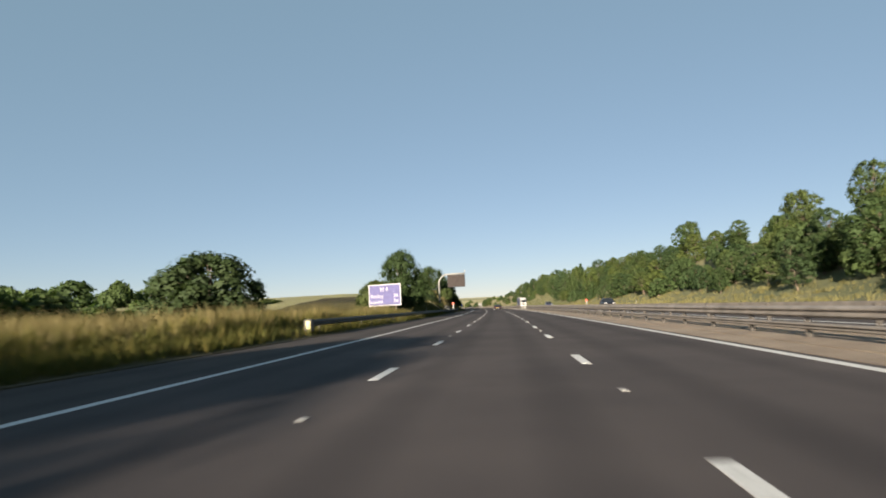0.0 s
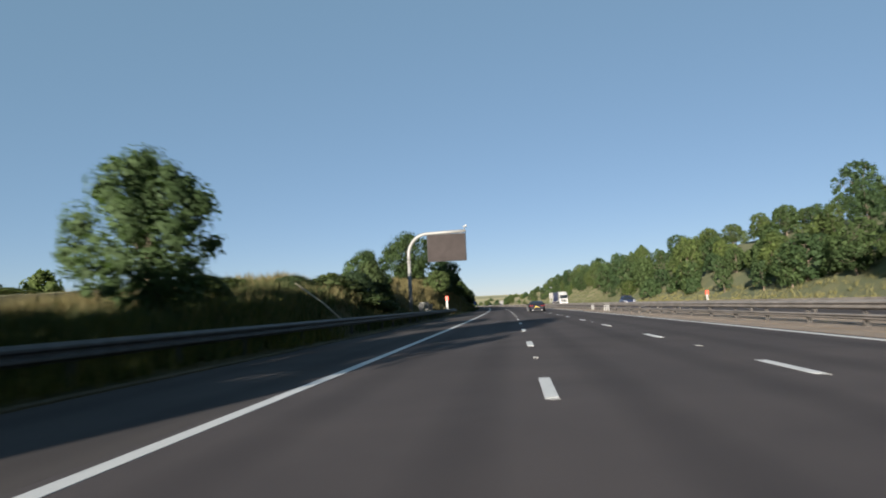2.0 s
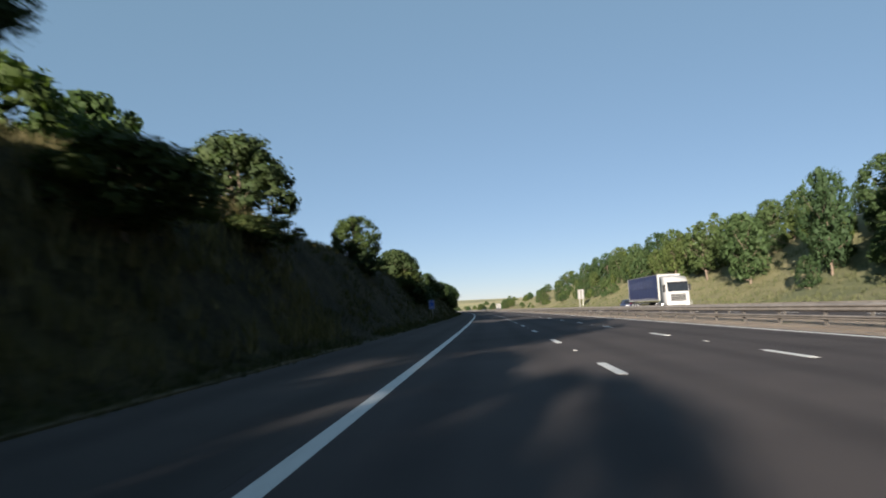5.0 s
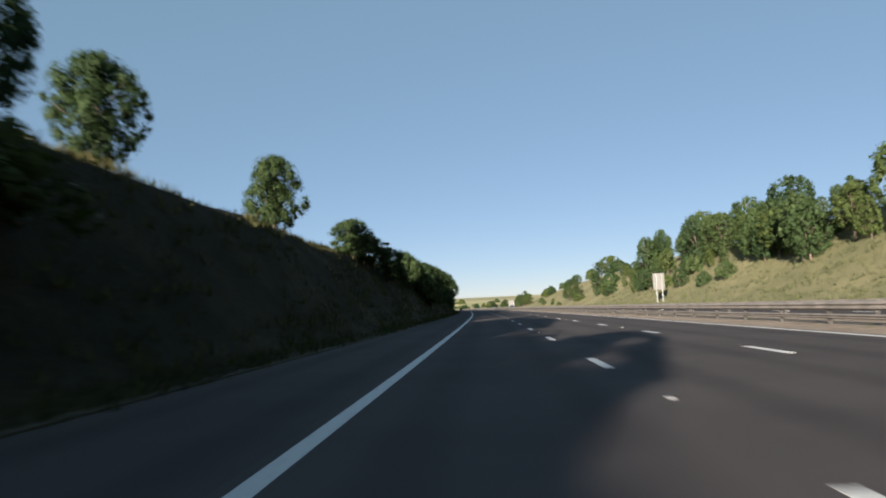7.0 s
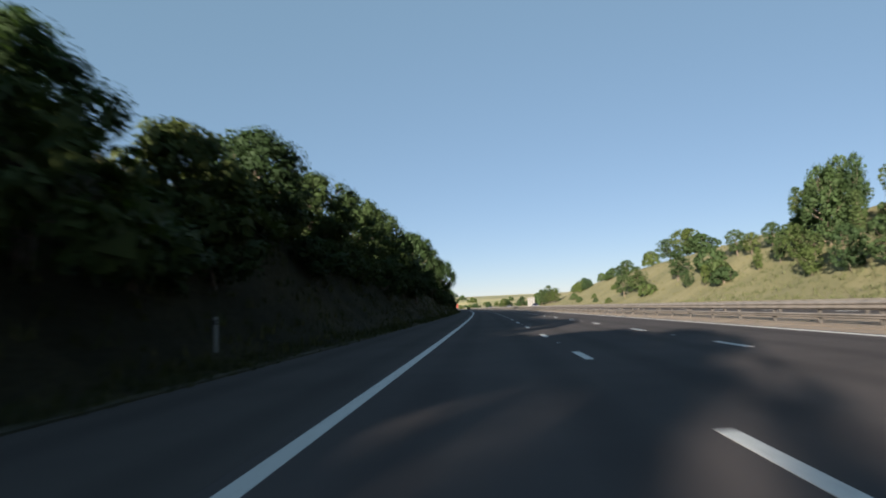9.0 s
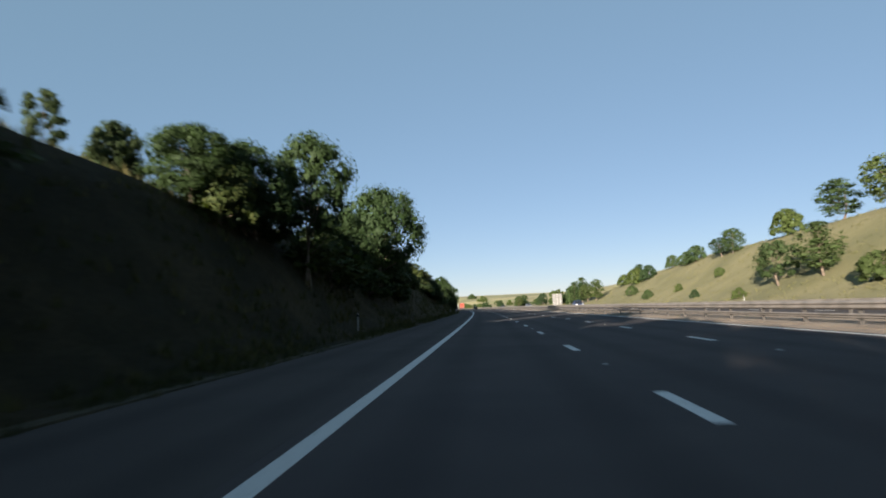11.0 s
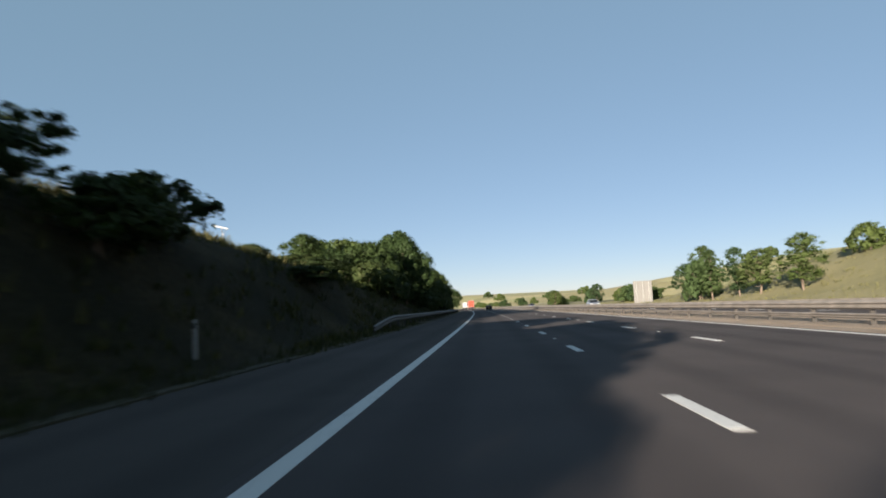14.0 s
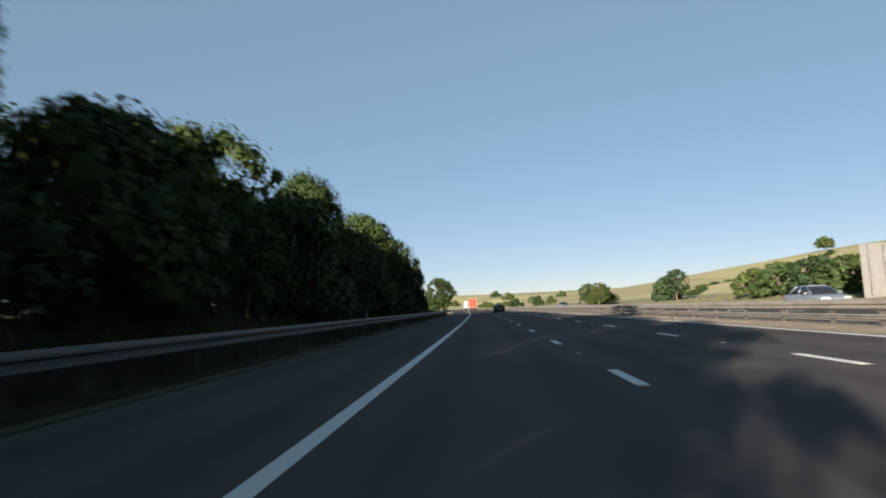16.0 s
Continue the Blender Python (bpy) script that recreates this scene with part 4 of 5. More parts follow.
def route_sign():
    s, l0, l1, z0, z1 = 71.7, -10.09, -5.61, 1.74, 4.3
    w = l1 - l0
    ob = thing("route_sign", plan(s, (l0 + l1) / 2, 0.0, -22), "large blue motorway distance sign with white border on two posts", "road sign")
    base = land_at(s, -8) - 0.3
    for x in (-1.45, 1.45):
        bm = bmesh.new()
        tube(bm, [(x, 0.12, base), (x, 0.12, z1 - 0.1)], [0.07, 0.07], 10)
        part("post", bm, ob, GALVANISED)
    board = part("board", boxes((-w / 2, w / 2, -0.02, 0.03, z0, z1), bevel=0.012), ob, SIGN_WHITE, "white-bordered sign plate")
    part("face", boxes((-w / 2 + 0.1, w / 2 - 0.1, -0.028, -0.019, z0 + 0.1, z1 - 0.1), bevel=0.003), board, GLARE_BLUE, "blue sign face, paled in colour for glare")
    for z in (z0 + 0.5, z1 - 0.5):
        part("rail", boxes((-w / 2 + 0.1, w / 2 - 0.1, 0.03, 0.07, z - 0.03, z + 0.03)), ob, GALVANISED)
    lettering(board, "M 4", 0.72, -0.62, -0.032, z1 - 0.85, SIGN_WHITE)
    lettering(board, "Reading", 0.56, -w / 2 + 0.28, -0.032, z0 + 0.98, SIGN_WHITE)
    lettering(board, "34", 0.62, w / 2 - 1.0, -0.032, z0 + 0.98, SIGN_WHITE)
    lettering(board, "London", 0.56, -w / 2 + 0.28, -0.032, z0 + 0.33, SIGN_WHITE)
    lettering(board, "74", 0.62, w / 2 - 1.0, -0.032, z0 + 0.33, SIGN_WHITE)


route_sign()


def gantry_sign():
    s = 151.2
    ob = thing("cantilever_sign", plan(s, -7.75, 0), "switched-off dark message sign on a pale grey cantilever arm", "gantry sign")
    base = land_at(s, -7.95) - 0.3
    bm = bmesh.new()
    tube(bm, [(0, 0.2, base), (0, 0.2, 3.0), (0, 0.2, 6.4)], [0.20, 0.20, 0.19], 18)
    post = part("post", bm, ob, GREY_PAINT)
    bm = bmesh.new()
    curve = [(0, 0.2, 6.4)] + [(2.2 - 2.2 * math.cos(a), 0.2, 7.15 + 2.3 * math.sin(a)) for a in [radians(x) for x in range(0, 91, 10)]] + [(4.3, 0.2, 9.5), (6.55, 0.2, 9.55)]
    tube(bm, curve, [0.19] * 4 + [0.18] * (len(curve) - 4), 16)
    part("arm", bm, ob, GREY_PAINT)
    bm = bmesh.new()
    tube(bm, [(0, 0.2, 6.32), (0, 0.2, 6.44)], [0.27, 0.27], 18)
    part("flange", bm, ob, GREY_PAINT)
    screen = part("cabinet", boxes((2.15, 6.52, -0.02, 0.36, 6.22, 9.3), bevel=0.03), ob, BLACK_PLASTIC, "dark message sign cabinet")
    part("screen", boxes((2.22, 6.45, -0.05, -0.019, 6.32, 9.22), bevel=0.01), screen, SCREEN, "matt brown-grey louvred screen")
    for k in range(28):
        z = 6.40 + k * 0.1
        part("louvre", LOUVRE, screen).matrix_basis = pose(4.335, -0.055, z)
    for x in (2.8, 4.4, 6.0):
        part("hanger", boxes((x - 0.06, x + 0.06, 0.1, 0.3, 9.28, 9.44), bevel=0.01), ob, GREY_PAINT)
    bm = bmesh.new()
    tube(bm, [(6.4, 0.2, 9.6), (6.4, 0.2, 10.05)], [0.05, 0.05], 8)
    stick = part("camera_pole", bm, ob, GREY_PAINT)
    part("camera_housing", boxes((6.47, 6.7, -0.12, 0.28, 9.97, 10.2), bevel=0.04), stick, GREY_PAINT, "small grey camera housing")
    bm = bmesh.new()
    tube(bm, [(6.25, 0.0, 10.02), (6.42, 0.1, 10.08), (6.6, 0.1, 10.1)], [0.05, 0.05, 0.05], 8)
    part("bracket", bm, stick, WHITE_PLASTIC)


bm = boxes((-2.08, 2.08, -0.008, 0.008, -0.012, 0.012))
LOUVRE = bpy.data.meshes.new("louvre")
bm.to_mesh(LOUVRE)
bm.free()
LOUVRE.materials.append(SCREEN)
gantry_sign()


def plate_sign():
    """A small blue plate with unreadable writing, on one post."""
    s, l = 277.6, -4.7
    ob = thing("location_sign", plan(s, l, 0), "small blue motorway plate with white border on a slim post", "road sign")
    bm = bmesh.new()
    tube(bm, [(0.1, 0.05, 0.0), (0.1, 0.05, 2.45)], [0.04, 0.04], 8)
    part("post", bm, ob, GALVANISED)
    plate = part("plate", boxes((-0.3, 0.34, -0.015, 0.015, 1.47, 2.5), bevel=0.008), ob, SIGN_WHITE)
    part("face", boxes((-0.268, 0.308, -0.021, -0.014, 1.505, 2.465), bevel=0.002), plate, PLATE_BLUE, "blue reflective face")
    for x, w, z in ((-0.22, 0.16, 2.22), (0.06, 0.22, 2.22), (-0.16, 0.12, 1.92), (-0.18, 0.4, 1.62)):
        part("bar", boxes((x, x + w, -0.025, -0.02, z, z + 0.12)), plate, SIGN_WHITE)


plate_sign()


def sign_back(s, l0, l1, z0, z1, ribs, words):
    """A large sign seen from behind."""
    w = l1 - l0
    ob = thing("sign_back", plan(s, (l0 + l1) / 2, 0), words, "road sign")
    base = land_at(s, l0) - 0.4
    part("panel", boxes((-w / 2, w / 2, 0, 0.04, z0, z1), bevel=0.01), ob, SIGN_BACK)
    for k in range(ribs):
        x = -w / 2 + w * (k + 0.5) / ribs
        part("post", boxes((x - 0.09, x + 0.09, -0.22, -0.03, base, z1 - 0.1), bevel=0.01), ob, GALVANISED)
    z = z0 + 0.3
    while z < z1:
        part("rail", boxes((-w / 2 + 0.03, w / 2 - 0.03, -0.03, 0.0, z - 0.04, z + 0.04)), ob, SIGN_BACK)
        z += 0.62


sign_back(402.5, 33.75, 35.85, 2.9, 5.95, 2, "back of a pale grey sign on two posts")
sign_back(695, 34.3, 38.2, 0.35, 5.0, 3, "back of a tall pale aluminium sign with vertical ribs")


def marker_post(s, l, tall=1.0):
    ob = thing("marker_post", plan(s, l, land_at(s, l) - 0.05), "slim pale marker post at the edge of the verge", "marker post", "marker posts")
    part("stem", boxes((-0.038, 0.038, -0.03, 0.03, 0, tall), bevel=0.01), ob, WHITE_PLASTIC)
    part("reflector", boxes((-0.03, 0.03, -0.04, -0.028, tall * 0.8, tall * 0.93), bevel=0.004), ob, BLACK_PLASTIC)
    return ob


def emergency_phone(s, l, tall):
    """A roadside telephone: a pale body on a post, under an orange-red hood."""
    ob = thing("emergency_phone", plan(s, l, land_at(s, l) - 0.05), "roadside emergency telephone with an orange-red hood", "telephone", "emergency telephones")
    part("post", tube(bmesh.new(), [(0, 0, -0.1), (0, 0, tall - 0.6)], [0.07, 0.07], 10), ob, GALVANISED)
    body = part("body", boxes((-0.15, 0.15, -0.12, 0.12, tall - 1.3, tall), bevel=0.03), ob, WHITE_PLASTIC, "pale telephone housing")
    part("door", boxes((-0.11, 0.11, -0.13, -0.118, tall - 0.75, tall - 0.2), bevel=0.006), body, GREY_PAINT)
    part("hood", boxes((-0.21, 0.21, -0.17, 0.17, tall, tall + 0.6), bevel=0.05), ob, RED_PAINT, "orange-red hood")
    return ob


for s, l in ((92, -5.2), (192, -4.9), (381, -4.9), (475, -4.75), (575.5, -4.8), (676, -5.2), (120, 32.4), (300, 32.4), (520, 32.4)):
    marker_post(s, l)
slim = marker_post(276.6, -4.8, 1.05)
slim.matrix_basis = slim.matrix_basis @ Matrix.Diagonal((0.45, 0.8, 1, 1))
for s in (144.6, 145.9, 147.3, 155.0, 156.2):
    marker_post(s, 12.75, 0.9)
emergency_phone(169, -5.28, 1.88)
emergency_phone(177, 32.5, 1.1)


def roadside_cabinet(s, l, w, h):
    z = land_at(s, l)
    ob = thing("equipment_cabinet", plan(s, l, z - 0.1), "pale grey equipment cabinet on the bank", "cabinet", "equipment cabinets")
    part("body", boxes((-w / 2, w / 2, -0.2, 0.2, 0, h), bevel=0.02), ob, GREY_PAINT)
    part("lid", boxes((-w / 2 - 0.04, w / 2 + 0.04, -0.25, 0.25, h, h + 0.05), bevel=0.01), ob, GREY_PAINT)
    part("door", boxes((-w / 2 + 0.05, w / 2 - 0.05, -0.215, -0.199, 0.08, h - 0.06), bevel=0.005), ob, SIGN_BACK)


roadside_cabinet(150.2, -6.38, 0.54, 1.88)
roadside_cabinet(150.3, -5.82, 0.44, 1.74)
roadside_cabinet(150.4, -5.4, 0.3, 1.48)


def leaning_pole():
    """A pale timber pole that leans from the bank over the barrier."""
    ob = thing("leaning_pole", plan(110.3, -5.3, 0), "long pale timber pole leaning in the roadside weeds", "pole")
    part("shaft", tube(bmesh.new(), [(-1.35, 0.5, 2.55), (0.0, 0.2, 1.6), (1.0, -0.1, 0.75)], [0.035, 0.04, 0.045], 8), ob, PALE_TIMBER)
    part("butt", tube(bmesh.new(), [(1.0, -0.1, 0.75), (1.12, -0.13, 0.66)], [0.055, 0.05], 8), ob, PALE_TIMBER)


leaning_pole()


def panel_post(s, l):
    """A thin post with a small tilted panel at its head."""
    z = land_at(s, l)
    ob = thing("panel_post", plan(s, l, z - 0.1), "thin steel post with a small tilted pale panel", "post")
    part("stem", tube(bmesh.new(), [(0.2, 0, -0.3), (0.05, 0, 1.0)], [0.035, 0.03], 8), ob, GALVANISED)
    part("brace", tube(bmesh.new(), [(-0.02, 0, 0.35), (0.3, 0, 0.92)], [0.02, 0.02], 6), ob, GALVANISED)
    part("panel", boxes((-0.42, 0.42, -0.05, 0.05, -0.03, 0.03), bevel=0.01), ob, GREY_PAINT, "small pale panel").matrix_basis = pose(0.0, 0, 1.06, 0, 14, 0)


panel_post(594, -12.4)


# ---- vehicles ----
GLASS = make_car_paint("tinted_glass", (0.008, 0.010, 0.013), 0.08, 0.0, 0.3)
BLACK_PAINT = make_car_paint("black_car_paint", (0.004, 0.005, 0.008), 0.3, 0.0, 0.12)
BLUE_PAINT = make_car_paint("dark_blue_car_paint", (0.010, 0.016, 0.045), 0.28, 0.1, 0.25)
SILVER_PAINT = make_car_paint("silver_car_paint", (0.15, 0.17, 0.20), 0.3, 0.4, 0.4)
WHITE_PAINT = make_car_paint("white_cab_paint", (0.2400, 0.2400, 0.2400), 0.5, 0.0, 0.15)
ORANGE_PAINT = make_car_paint("orange_trailer_paint", (0.17, 0.03, 0.016), 0.5, 0.0, 0.2)
TAIL_RED = make_car_paint("red_lamp_plastic", (0.14, 0.008, 0.008), 0.15)
LAMP_CLEAR = make_car_paint("clear_lamp_plastic", (0.55, 0.56, 0.58), 0.08)
PLATE_YELLOW = plain("yellow_plate", (0.75, 0.52, 0.05), 0.4, 0, 0.05, 6)
PLATE_WHITE = plain("white_plate", (0.7, 0.7, 0.68), 0.4, 0, 0.05, 6)
CURTAIN_BLUE = plain("blue_lorry_curtain", (0.016, 0.022, 0.062), 0.55, 0, 0.2, 1.2, 0.4)
FADED_BLUE = plain("faded_curtain_print", (0.034, 0.043, 0.088), 0.6, 0, 0.6, 2.5)


def loft(bm, stations, closed_ends=True):
    """Skins a row of half cross-sections, mirrored to both sides."""
    rings = []
    for y, half in stations:
        ring = [bm.verts.new((x, y, z)) for x, z in half] + [bm.verts.new((-x, y, z)) for x, z in reversed(half) if x > 1e-6]
        rings.append(ring)
    n = len(rings[0])
    for a, b in zip(rings, rings[1:]):
        for k in range(n):
            bm.faces.new((a[k], a[(k + 1) % n], b[(k + 1) % n], b[k])).smooth = True
    if closed_ends:
        bm.faces.new(rings[0])
        bm.faces.new(list(reversed(rings[-1])))
    bmesh.ops.recalc_face_normals(bm, faces=bm.faces)
    return bm


def wheel(parent, x, y, radius, width, rim=ALLOY, name="wheel"):
    side = 1 if x > 0 else -1
    hub = part(name, tube(bmesh.new(), [(-width / 2, 0, 0), (-width / 2 + 0.03, 0, 0), (width / 2 - 0.03, 0, 0), (width / 2, 0, 0)], [radius * 0.9, radius, radius, radius * 0.9], 28), parent, BLACK_RUBBER)
    hub.matrix_basis = pose(x, y, radius)
    bm = bmesh.new()
    tube(bm, [(side * width * 0.40, 0, 0), (side * (width / 2 + 0.012), 0, 0)], [radius * 0.68, radius * 0.64], 24)
    for k in range(5):
        a = 2 * math.pi * k / 5
        tube(bm, [(side * (width / 2 + 0.02), 0, 0), (side * (width / 2 + 0.016), radius * 0.62 * math.cos(a), radius * 0.62 * math.sin(a))], [0.05, 0.035], 6)
    part("rim", bm, hub, rim)
    return hub


def car(name, m, label, paint, length=4.4, width=1.84, height=1.4, low=0.16, deck=0.92, coupe=False, rear_plate=True, kind="car"):
    """A car: y forwards, standing on z = 0."""
    ob = thing(name, m, label, kind, "traffic")
    h, w, g = length / 2, width / 2, deck

    def section(y, k, zb, zs, zt):
        return (y, [(0.0, zb), (w * k * 0.86, zb), (w * k * 0.97, zb + 0.12), (w * k, (zb + zs) / 2), (w * k * 0.985, zs - 0.06), (w * k * 0.93, zs + 0.02), (w * k * 0.70, zt), (0.0, zt + 0.02)])

    bm = loft(bmesh.new(), [section(-h, 0.80, low + 0.22, g - 0.16, g - 0.12), section(-h + 0.10, 0.92, low + 0.08, g - 0.05, g - 0.01), section(-h + 0.45, 0.985, low, g, g + 0.03),
                            section(-h * 0.45, 1.0, low, g, g + 0.02), section(0, 0.985, low, g - 0.02, g), section(h * 0.4, 0.985, low, g - 0.04, g - 0.01), section(h * 0.62, 0.99, low, g - 0.10, g - 0.05),
                            section(h - 0.35, 0.95, low + 0.03, g - 0.20, g - 0.15), section(h - 0.08, 0.82, low + 0.08, g - 0.32, g - 0.27), section(h, 0.62, low + 0.16, g - 0.42, g - 0.38)])
    body = part("body", bm, ob, paint)
    back = -h + (0.42 if coupe else 0.62)
    roof0, roof1, front = (-h * 0.28, h * 0.05, h * 0.46) if coupe else (-h * 0.42, h * 0.08, h * 0.46)

    def cabin(y, k, z):
        return (y, [(0.0, g - 0.03), (w * 0.90, g - 0.03), (w * (0.90 - 0.22 * k), g + (z - g) * 0.92), (w * (0.84 - 0.24 * k), z), (0.0, z + 0.03 * k)])

    bm = loft(bmesh.new(), [cabin(back, 0.0, g + 0.01), cabin((back + roof0) / 2, 0.62, g + (height - g) * 0.62), cabin(roof0, 1.0, height - 0.045), cabin((roof0 + roof1) / 2, 1.0, height - 0.03), cabin(roof1, 1.0, height - 0.05),
                            cabin((roof1 + front) / 2, 0.6, g + (height - g) * 0.55), cabin(front, 0.0, g - 0.01)])
    glass = part("window_glass", bm, ob, GLASS, "dark tinted glass")
    bm = loft(bmesh.new(), [(y, [(0.0, z + 0.01), (w * 0.56, z - 0.01), (w * 0.665, z - 0.06), (w * 0.67, z - 0.045), (w * 0.57, z + 0.02), (0.0, z + 0.045)]) for y, z in
                            ((roof0 - 0.18, height - 0.085), (roof0, height - 0.045), ((roof0 + roof1) / 2, height - 0.025), (roof1, height - 0.045), (roof1 + 0.1, height - 0.08))])
    part("roof", bm, ob, paint)
    for side in (-1, 1):
        for y0, z0, y1, z1, t in ((back + 0.05, g, roof0, height - 0.06, 0.05), (front - 0.05, g, roof1 + 0.05, height - 0.07, 0.035), ((roof0 + roof1) / 2, g, (roof0 + roof1) / 2, height - 0.05, 0.03)):
            bm = tube(bmesh.new(), [(side * w * 0.90, y0, z0), (side * w * (0.78 if y0 != y1 else 0.77), (y0 + y1) / 2, (z0 + z1) / 2), (side * w * 0.655, y1, z1)], [t, t, t], 6)
            part("pillar", bm, ob, paint)
        mirror = part("wing_mirror", boxes((-0.11, 0.11, -0.06, 0.06, -0.06, 0.07), bevel=0.03), ob, paint)
        mirror.matrix_basis = pose(side * (w + 0.06), front - 0.35, g + 0.07)
        part("tail_lamp", boxes((-0.22, 0.22, -0.05, 0.05, -0.06, 0.06), bevel=0.03), ob, TAIL_RED, "red tail lamp").matrix_basis = pose(side * w * 0.70, -h + 0.055, g - 0.13, 0, 0, side * 16)
        part("headlamp", boxes((-0.2, 0.2, -0.12, 0.08, -0.06, 0.07), bevel=0.03), ob, LAMP_CLEAR, "clear headlamp").matrix_basis = pose(side * w * 0.66, h - 0.20, g - 0.28, 10, 0, -side * 25)
        part("door_seam", boxes((side * (w + 0.002) - 0.004, side * (w + 0.002) + 0.004, -0.55, 0.75, low + 0.14, low + 0.15)), body, BLACK_PLASTIC)
        part("door_handle", boxes((side * w * 0.985 - 0.02, side * w * 0.985 + 0.02, -0.5, -0.32, g - 0.13, g - 0.10), bevel=0.008), body, paint)
        part("exhaust", tube(bmesh.new(), [(side * w * 0.5, -h + 0.02, low + 0.12), (side * w * 0.5, -h + 0.3, low + 0.12)], [0.045, 0.045], 10), ob, ALLOY)
        for y in (-h * 0.60, h * 0.62):
            wheel(ob, side * (w - 0.12), y, 0.325, 0.22)
    part("rear_bumper", boxes((-w * 0.72, w * 0.72, -h + 0.06, -h + 0.3, low + 0.02, low + 0.24), bevel=0.04), ob, BLACK_PLASTIC, "black lower bumper")
    part("front_grille", boxes((-w * 0.5, w * 0.5, h - 0.08, h + 0.012, low + 0.18, low + 0.34), bevel=0.03), ob, BLACK_PLASTIC)
    if rear_plate:
        plate = part("number_plate", boxes((-0.26, 0.26, -h - 0.016, -h + 0.06, g - 0.31, g - 0.20), bevel=0.006), ob, PLATE_YELLOW, "yellow number plate")
        for x in (-0.2, -0.13, -0.06, 0.05, 0.12, 0.18):
            part("bar", boxes((x - 0.022, x + 0.022, -h - 0.019, -h - 0.014, g - 0.295, g - 0.215)), plate, BLACK_PLASTIC)
    plate = part("number_plate", boxes((-0.26, 0.26, h - 0.02, h + 0.02, low + 0.2, low + 0.31), bevel=0.006), ob, PLATE_WHITE, "white number plate")
    for x in (-0.2, -0.13, -0.06, 0.05, 0.12, 0.18):
        part("bar", boxes((x - 0.022, x + 0.022, h + 0.018, h + 0.023, low + 0.215, low + 0.295)), plate, BLACK_PLASTIC)
    return ob


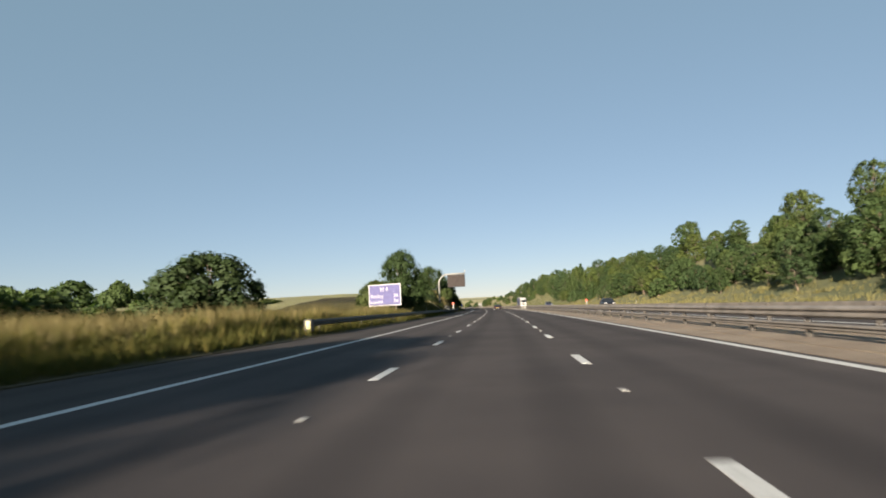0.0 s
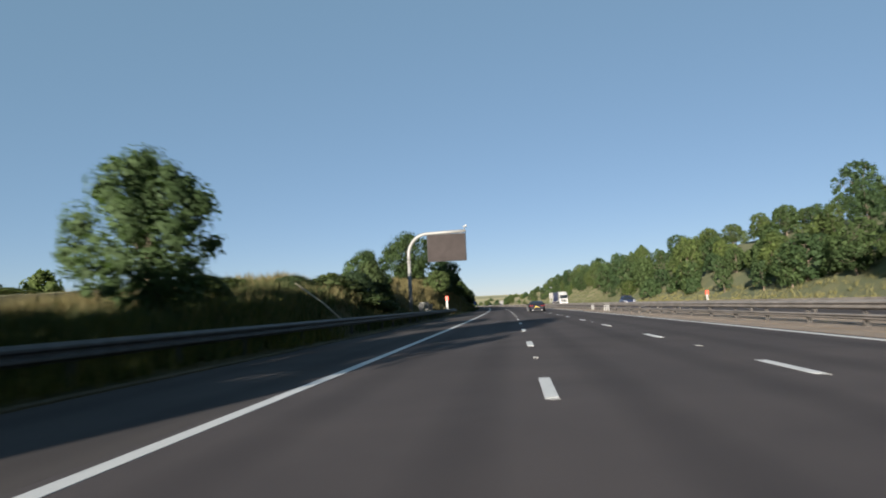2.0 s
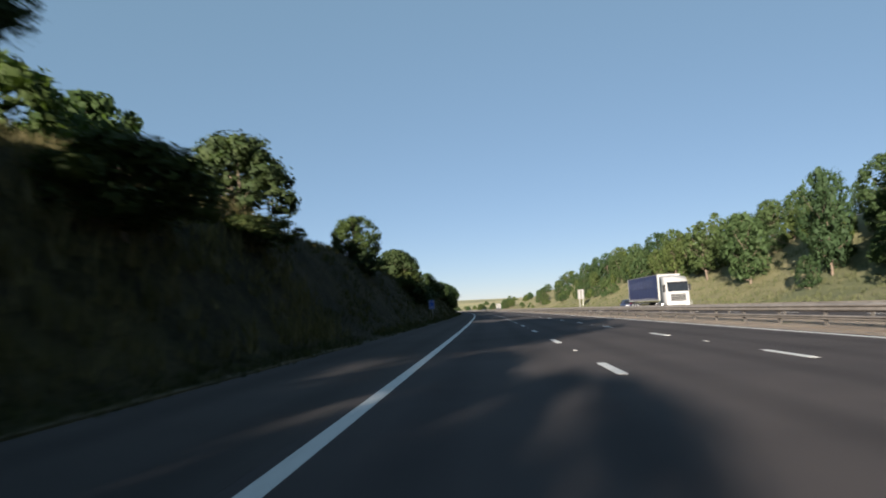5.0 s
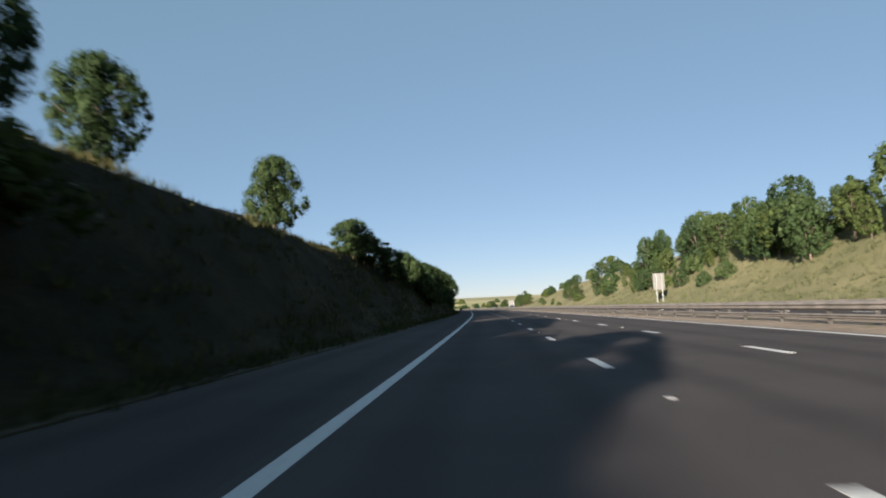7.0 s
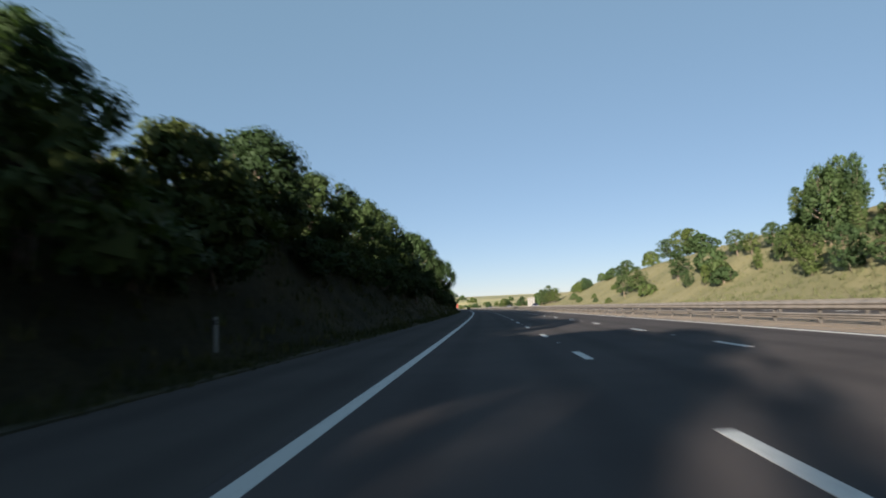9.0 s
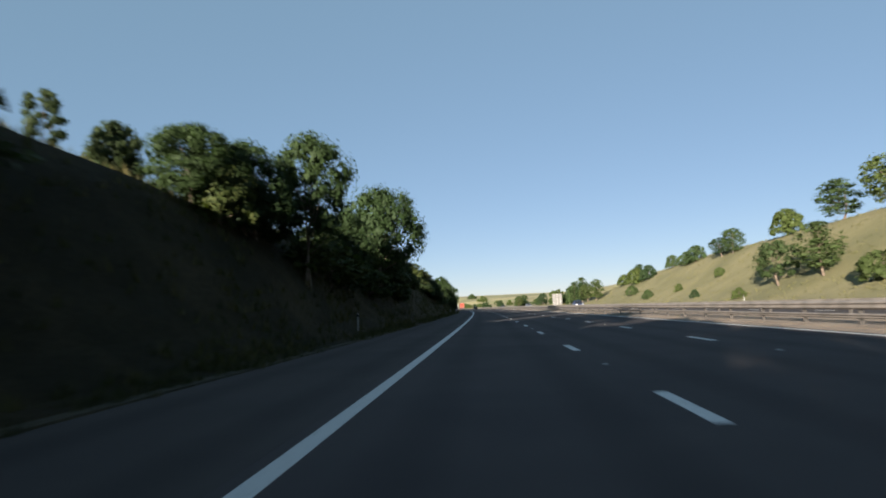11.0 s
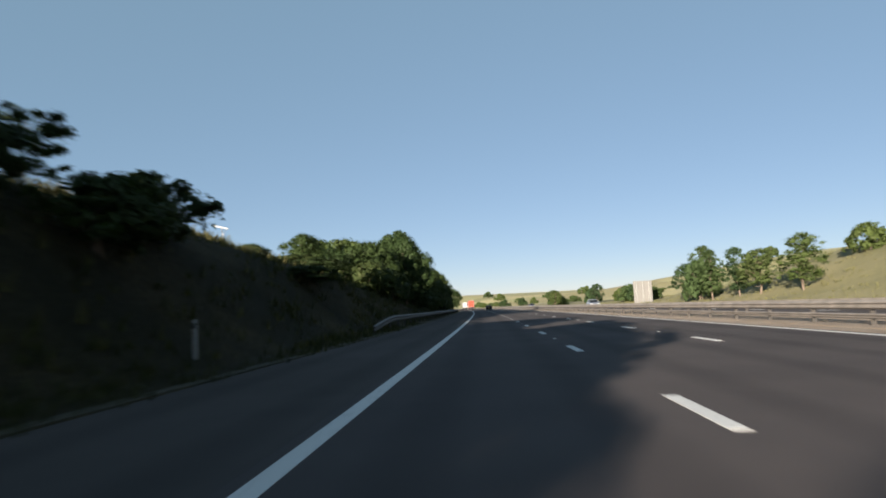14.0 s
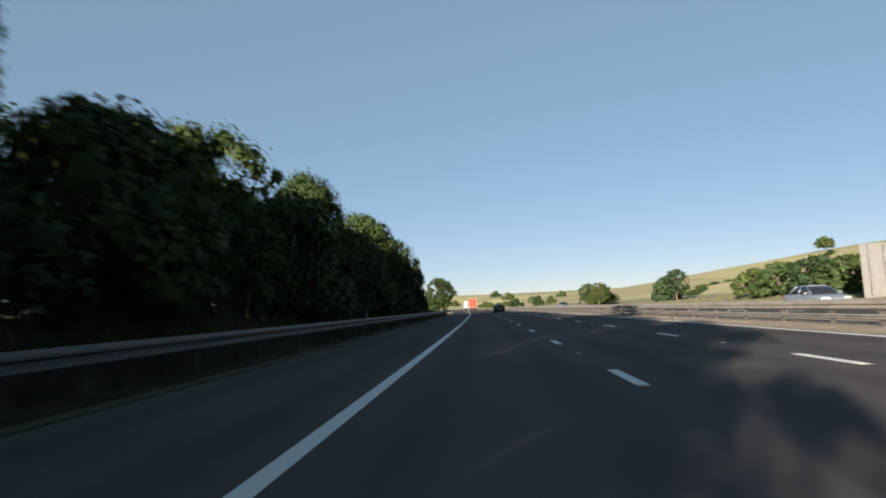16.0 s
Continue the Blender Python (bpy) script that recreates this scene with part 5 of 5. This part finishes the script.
def lorry(m, label, curtain, cab_paint, printed=True):
    """An articulated lorry, cab towards +y, standing on z = 0."""
    ob = thing("articulated_lorry", m, label, "lorry", "traffic")
    y0, y1, w = -8.2, 5.4, 1.27
    part("trailer_frame", boxes((-w, w, y0, y1, 1.12, 1.24), (-w, w, y0, y1, 3.98, 4.05), (-w, -w + 0.1, y0, y0 + 0.1, 1.2, 4.0), (w - 0.1, w, y0, y0 + 0.1, 1.2, 4.0),
                                (-w, -w + 0.1, y1 - 0.1, y1, 1.2, 4.0), (w - 0.1, w, y1 - 0.1, y1, 1.2, 4.0), bevel=0.015), ob, GREY_PAINT, "pale grey trailer frame")
    part("bulkhead", boxes((-w + 0.08, w - 0.08, y1 - 0.06, y1 - 0.01, 1.2, 4.0)), ob, WHITE_PAINT, "white trailer front")
    for side in (-1, 1):
        n = 34
        bm = bmesh.new()
        grid = [[bm.verts.new((side * (w - 0.03 + 0.02 * math.sin(k * 1.9)), y0 + 0.1 + (y1 - y0 - 0.2) * k / n, z)) for z in (1.2, 1.9, 2.6, 3.3, 3.99)] for k in range(n + 1)]
        for a, b in zip(grid, grid[1:]):
            for j in range(4):
                bm.faces.new((a[j], b[j], b[j + 1], a[j + 1])).smooth = True
        cur = part("curtain", bm, ob, curtain, "rippled blue side curtain" if printed else "")
        for k in range(20):
            y = y0 + 0.5 + k * 0.65
            part("buckle", boxes((side * (w + 0.0) - 0.012, side * (w + 0.0) + 0.012, y - 0.03, y + 0.03, 1.14, 1.42)), cur, GREY_PAINT)
        if printed:
            for k in range(8):
                y = y0 + 1.7 + k * 1.36
                part("bar", boxes((side * (w + 0.012) - 0.004, side * (w + 0.012) + 0.004, y - 0.40, y + 0.40, 2.55, 3.50), bevel=0.002), cur, FADED_BLUE)
        part("side_guard", boxes((side * w - 0.02, side * w + 0.0, -3.0, 1.6, 0.55, 0.62), (side * w - 0.02, side * w, -3.0, 1.6, 0.85, 0.92)), ob, GALVANISED)
        for y in (-6.4, -5.1, -3.8, 4.2, 7.5):
            wheel(ob, side * (w - 0.2), y, 0.5, 0.34)
        part("cab_mirror", boxes((side * 1.34 - 0.09, side * 1.34 + 0.09, 7.95, 8.15, 2.1, 2.75), bevel=0.04), ob, BLACK_PLASTIC)
        part("headlamp", boxes((side * 0.95 - 0.2, side * 0.95 + 0.2, 8.22, 8.31, 0.62, 0.84), bevel=0.03), ob, LAMP_CLEAR)
        part("tail_lamp", boxes((side * 0.95 - 0.2, side * 0.95 + 0.2, y0 - 0.03, y0 + 0.02, 0.9, 1.04), bevel=0.02), ob, TAIL_RED)
    part("rear_door", boxes((-w + 0.1, -0.01, y0 - 0.02, y0 + 0.03, 1.25, 3.97), bevel=0.01), ob, curtain)
    part("rear_door", boxes((0.01, w - 0.1, y0 - 0.02, y0 + 0.03, 1.25, 3.97), bevel=0.01), ob, curtain)
    part("chassis", boxes((-0.45, 0.45, y0 + 0.3, 8.0, 0.75, 1.0), bevel=0.02), ob, BLACK_PLASTIC)
    part("bumper_bar", boxes((-1.2, 1.2, y0, y0 + 0.12, 0.5, 0.66), bevel=0.02), ob, BLACK_PLASTIC)
    bm = loft(bmesh.new(), [(6.0, [(0, 0.9), (1.2, 0.9), (1.25, 1.2), (1.25, 3.3), (1.18, 3.75), (0, 3.85)]), (7.4, [(0, 0.6), (1.2, 0.6), (1.25, 0.9), (1.25, 3.2), (1.15, 3.6), (0, 3.7)]),
                            (8.15, [(0, 0.4), (1.18, 0.4), (1.22, 0.7), (1.22, 2.0), (1.1, 3.1), (0, 3.2)]), (8.3, [(0, 0.45), (1.05, 0.45), (1.12, 0.7), (1.1, 1.9), (1.0, 2.0), (0, 2.02)])])
    cab = part("cab", bm, ob, cab_paint, "white tractor cab")
    pane = part("windscreen", boxes((-1.08, 1.08, -0.02, 0.02, -0.5, 0.5), bevel=0.015), cab, GLASS, "dark windscreen")
    pane.matrix_basis = pose(0, 8.27, 2.52, 8, 0, 0)
    for side in (-1, 1):
        part("side_window", boxes((side * 1.25 - 0.015, side * 1.25 + 0.015, 7.25, 7.95, 2.0, 2.8), bevel=0.01), cab, GLASS)
    part("sun_visor", boxes((-1.12, 1.12, 8.2, 8.5, 2.98, 3.05), bevel=0.02), cab, BLACK_PLASTIC)
    part("grille", boxes((-0.8, 0.8, 8.29, 8.33, 1.0, 1.75), bevel=0.02), cab, BLACK_PLASTIC, "black radiator grille")
    for z in (1.12, 1.3, 1.48, 1.64):
        part("grille_slat", boxes((-0.78, 0.78, 8.325, 8.35, z - 0.02, z + 0.02), bevel=0.006), cab, GALVANISED)
    part("front_bumper", boxes((-1.2, 1.2, 8.1, 8.36, 0.36, 0.6), bevel=0.05), cab, cab_paint)
    plate = part("number_plate", boxes((-0.26, 0.26, 8.36, 8.375, 0.42, 0.53)), cab, PLATE_WHITE)
    part("bar", boxes((-0.2, 0.2, 8.374, 8.379, 0.45, 0.5)), plate, BLACK_PLASTIC)
    part("fuel_tank", boxes((0.75, 1.2, 4.9, 6.3, 0.45, 1.0), bevel=0.08), ob, ALLOY)
    return ob


car("sports_car", stand(162.3, 6.65, 0, 0), "black sports coupe with yellow rear plate in the outer lanes", BLACK_PAINT, 4.55, 1.94, 1.31, 0.13, 0.86, True)
# added stand-in: the black sports coupe again, at its later place far ahead
car("saloon_car", stand(746, 5.0, 0, 0), "second stand-in for the black sports coupe, far ahead", BLACK_PAINT, 4.6, 1.85, 1.42)
car("estate_car", stand(186, 22.8, 0, 180), "dark blue car on the opposite carriageway", BLUE_PAINT, 4.5, 1.84, 1.5)
car("hatchback", stand(98, 22.8, 0, 180), "black hatchback on the opposite carriageway", BLACK_PAINT, 4.2, 1.8, 1.45)
car("hatchback", stand(575, 22.0, 0, 180), "blue car passing the open slope on the opposite carriageway", BLUE_PAINT, 4.3, 1.8, 1.5)
car("estate_car", stand(681, 22.8, 0, 180), "silver estate car on the opposite carriageway", SILVER_PAINT, 4.7, 1.84, 1.48)
car("saloon_car", stand(790, 22.8, 0, 180), "dark blue saloon car far off on the opposite carriageway", BLUE_PAINT, 4.5, 1.82, 1.42)
lorry(stand(285.6, 23.1, 0, 180), "lorry with blue curtain sides and a white cab", CURTAIN_BLUE, WHITE_PAINT)
car("hatchback", stand(300.0, 23.1, 0, 180), "small blue car close behind a curtain-sided lorry", BLUE_PAINT, 4.0, 1.76, 1.5)
lorry(stand(850, 1.9, 0, 0), "orange box lorry far ahead in the inner lane", ORANGE_PAINT, ORANGE_PAINT, False)
lorry(stand(930, 1.9, 0, 0), "white lorry far ahead in the inner lane", WHITE_PAINT, WHITE_PAINT, False)

# ---- lane markings and road studs ----
bm = boxes((-0.085, 0.085, 0, 2.0, 0.0, 0.006), bevel=0.0)
DASH = bpy.data.meshes.new("lane_marking")
bm.to_mesh(DASH)
bm.free()
DASH.materials.append(LINE_PAINT)
bm = boxes((-0.05, 0.05, -0.07, 0.07, 0.0, 0.016), bevel=0.008)
STUD = bpy.data.meshes.new("road_stud")
bm.to_mesh(STUD)
bm.free()
STUD.materials.append(WHITE_PLASTIC)
for l, first in ((3.65, 0.93), (7.3, 2.35)):
    for k in range(-3, 106):
        part("lane_marking", DASH, road).matrix_basis = plan(first + 9 * k, l, 0.0)
        if k % 2 == 0:
            part("road_stud", STUD, road).matrix_basis = plan(first + 9 * k + 5.5, l, 0.0)
for l, first in ((20.95, 4.0), (24.6, 2.0)):
    for k in range(-1, 90):
        part("lane_marking", DASH, opposite).matrix_basis = plan(first + 9 * k, l, 0.0)
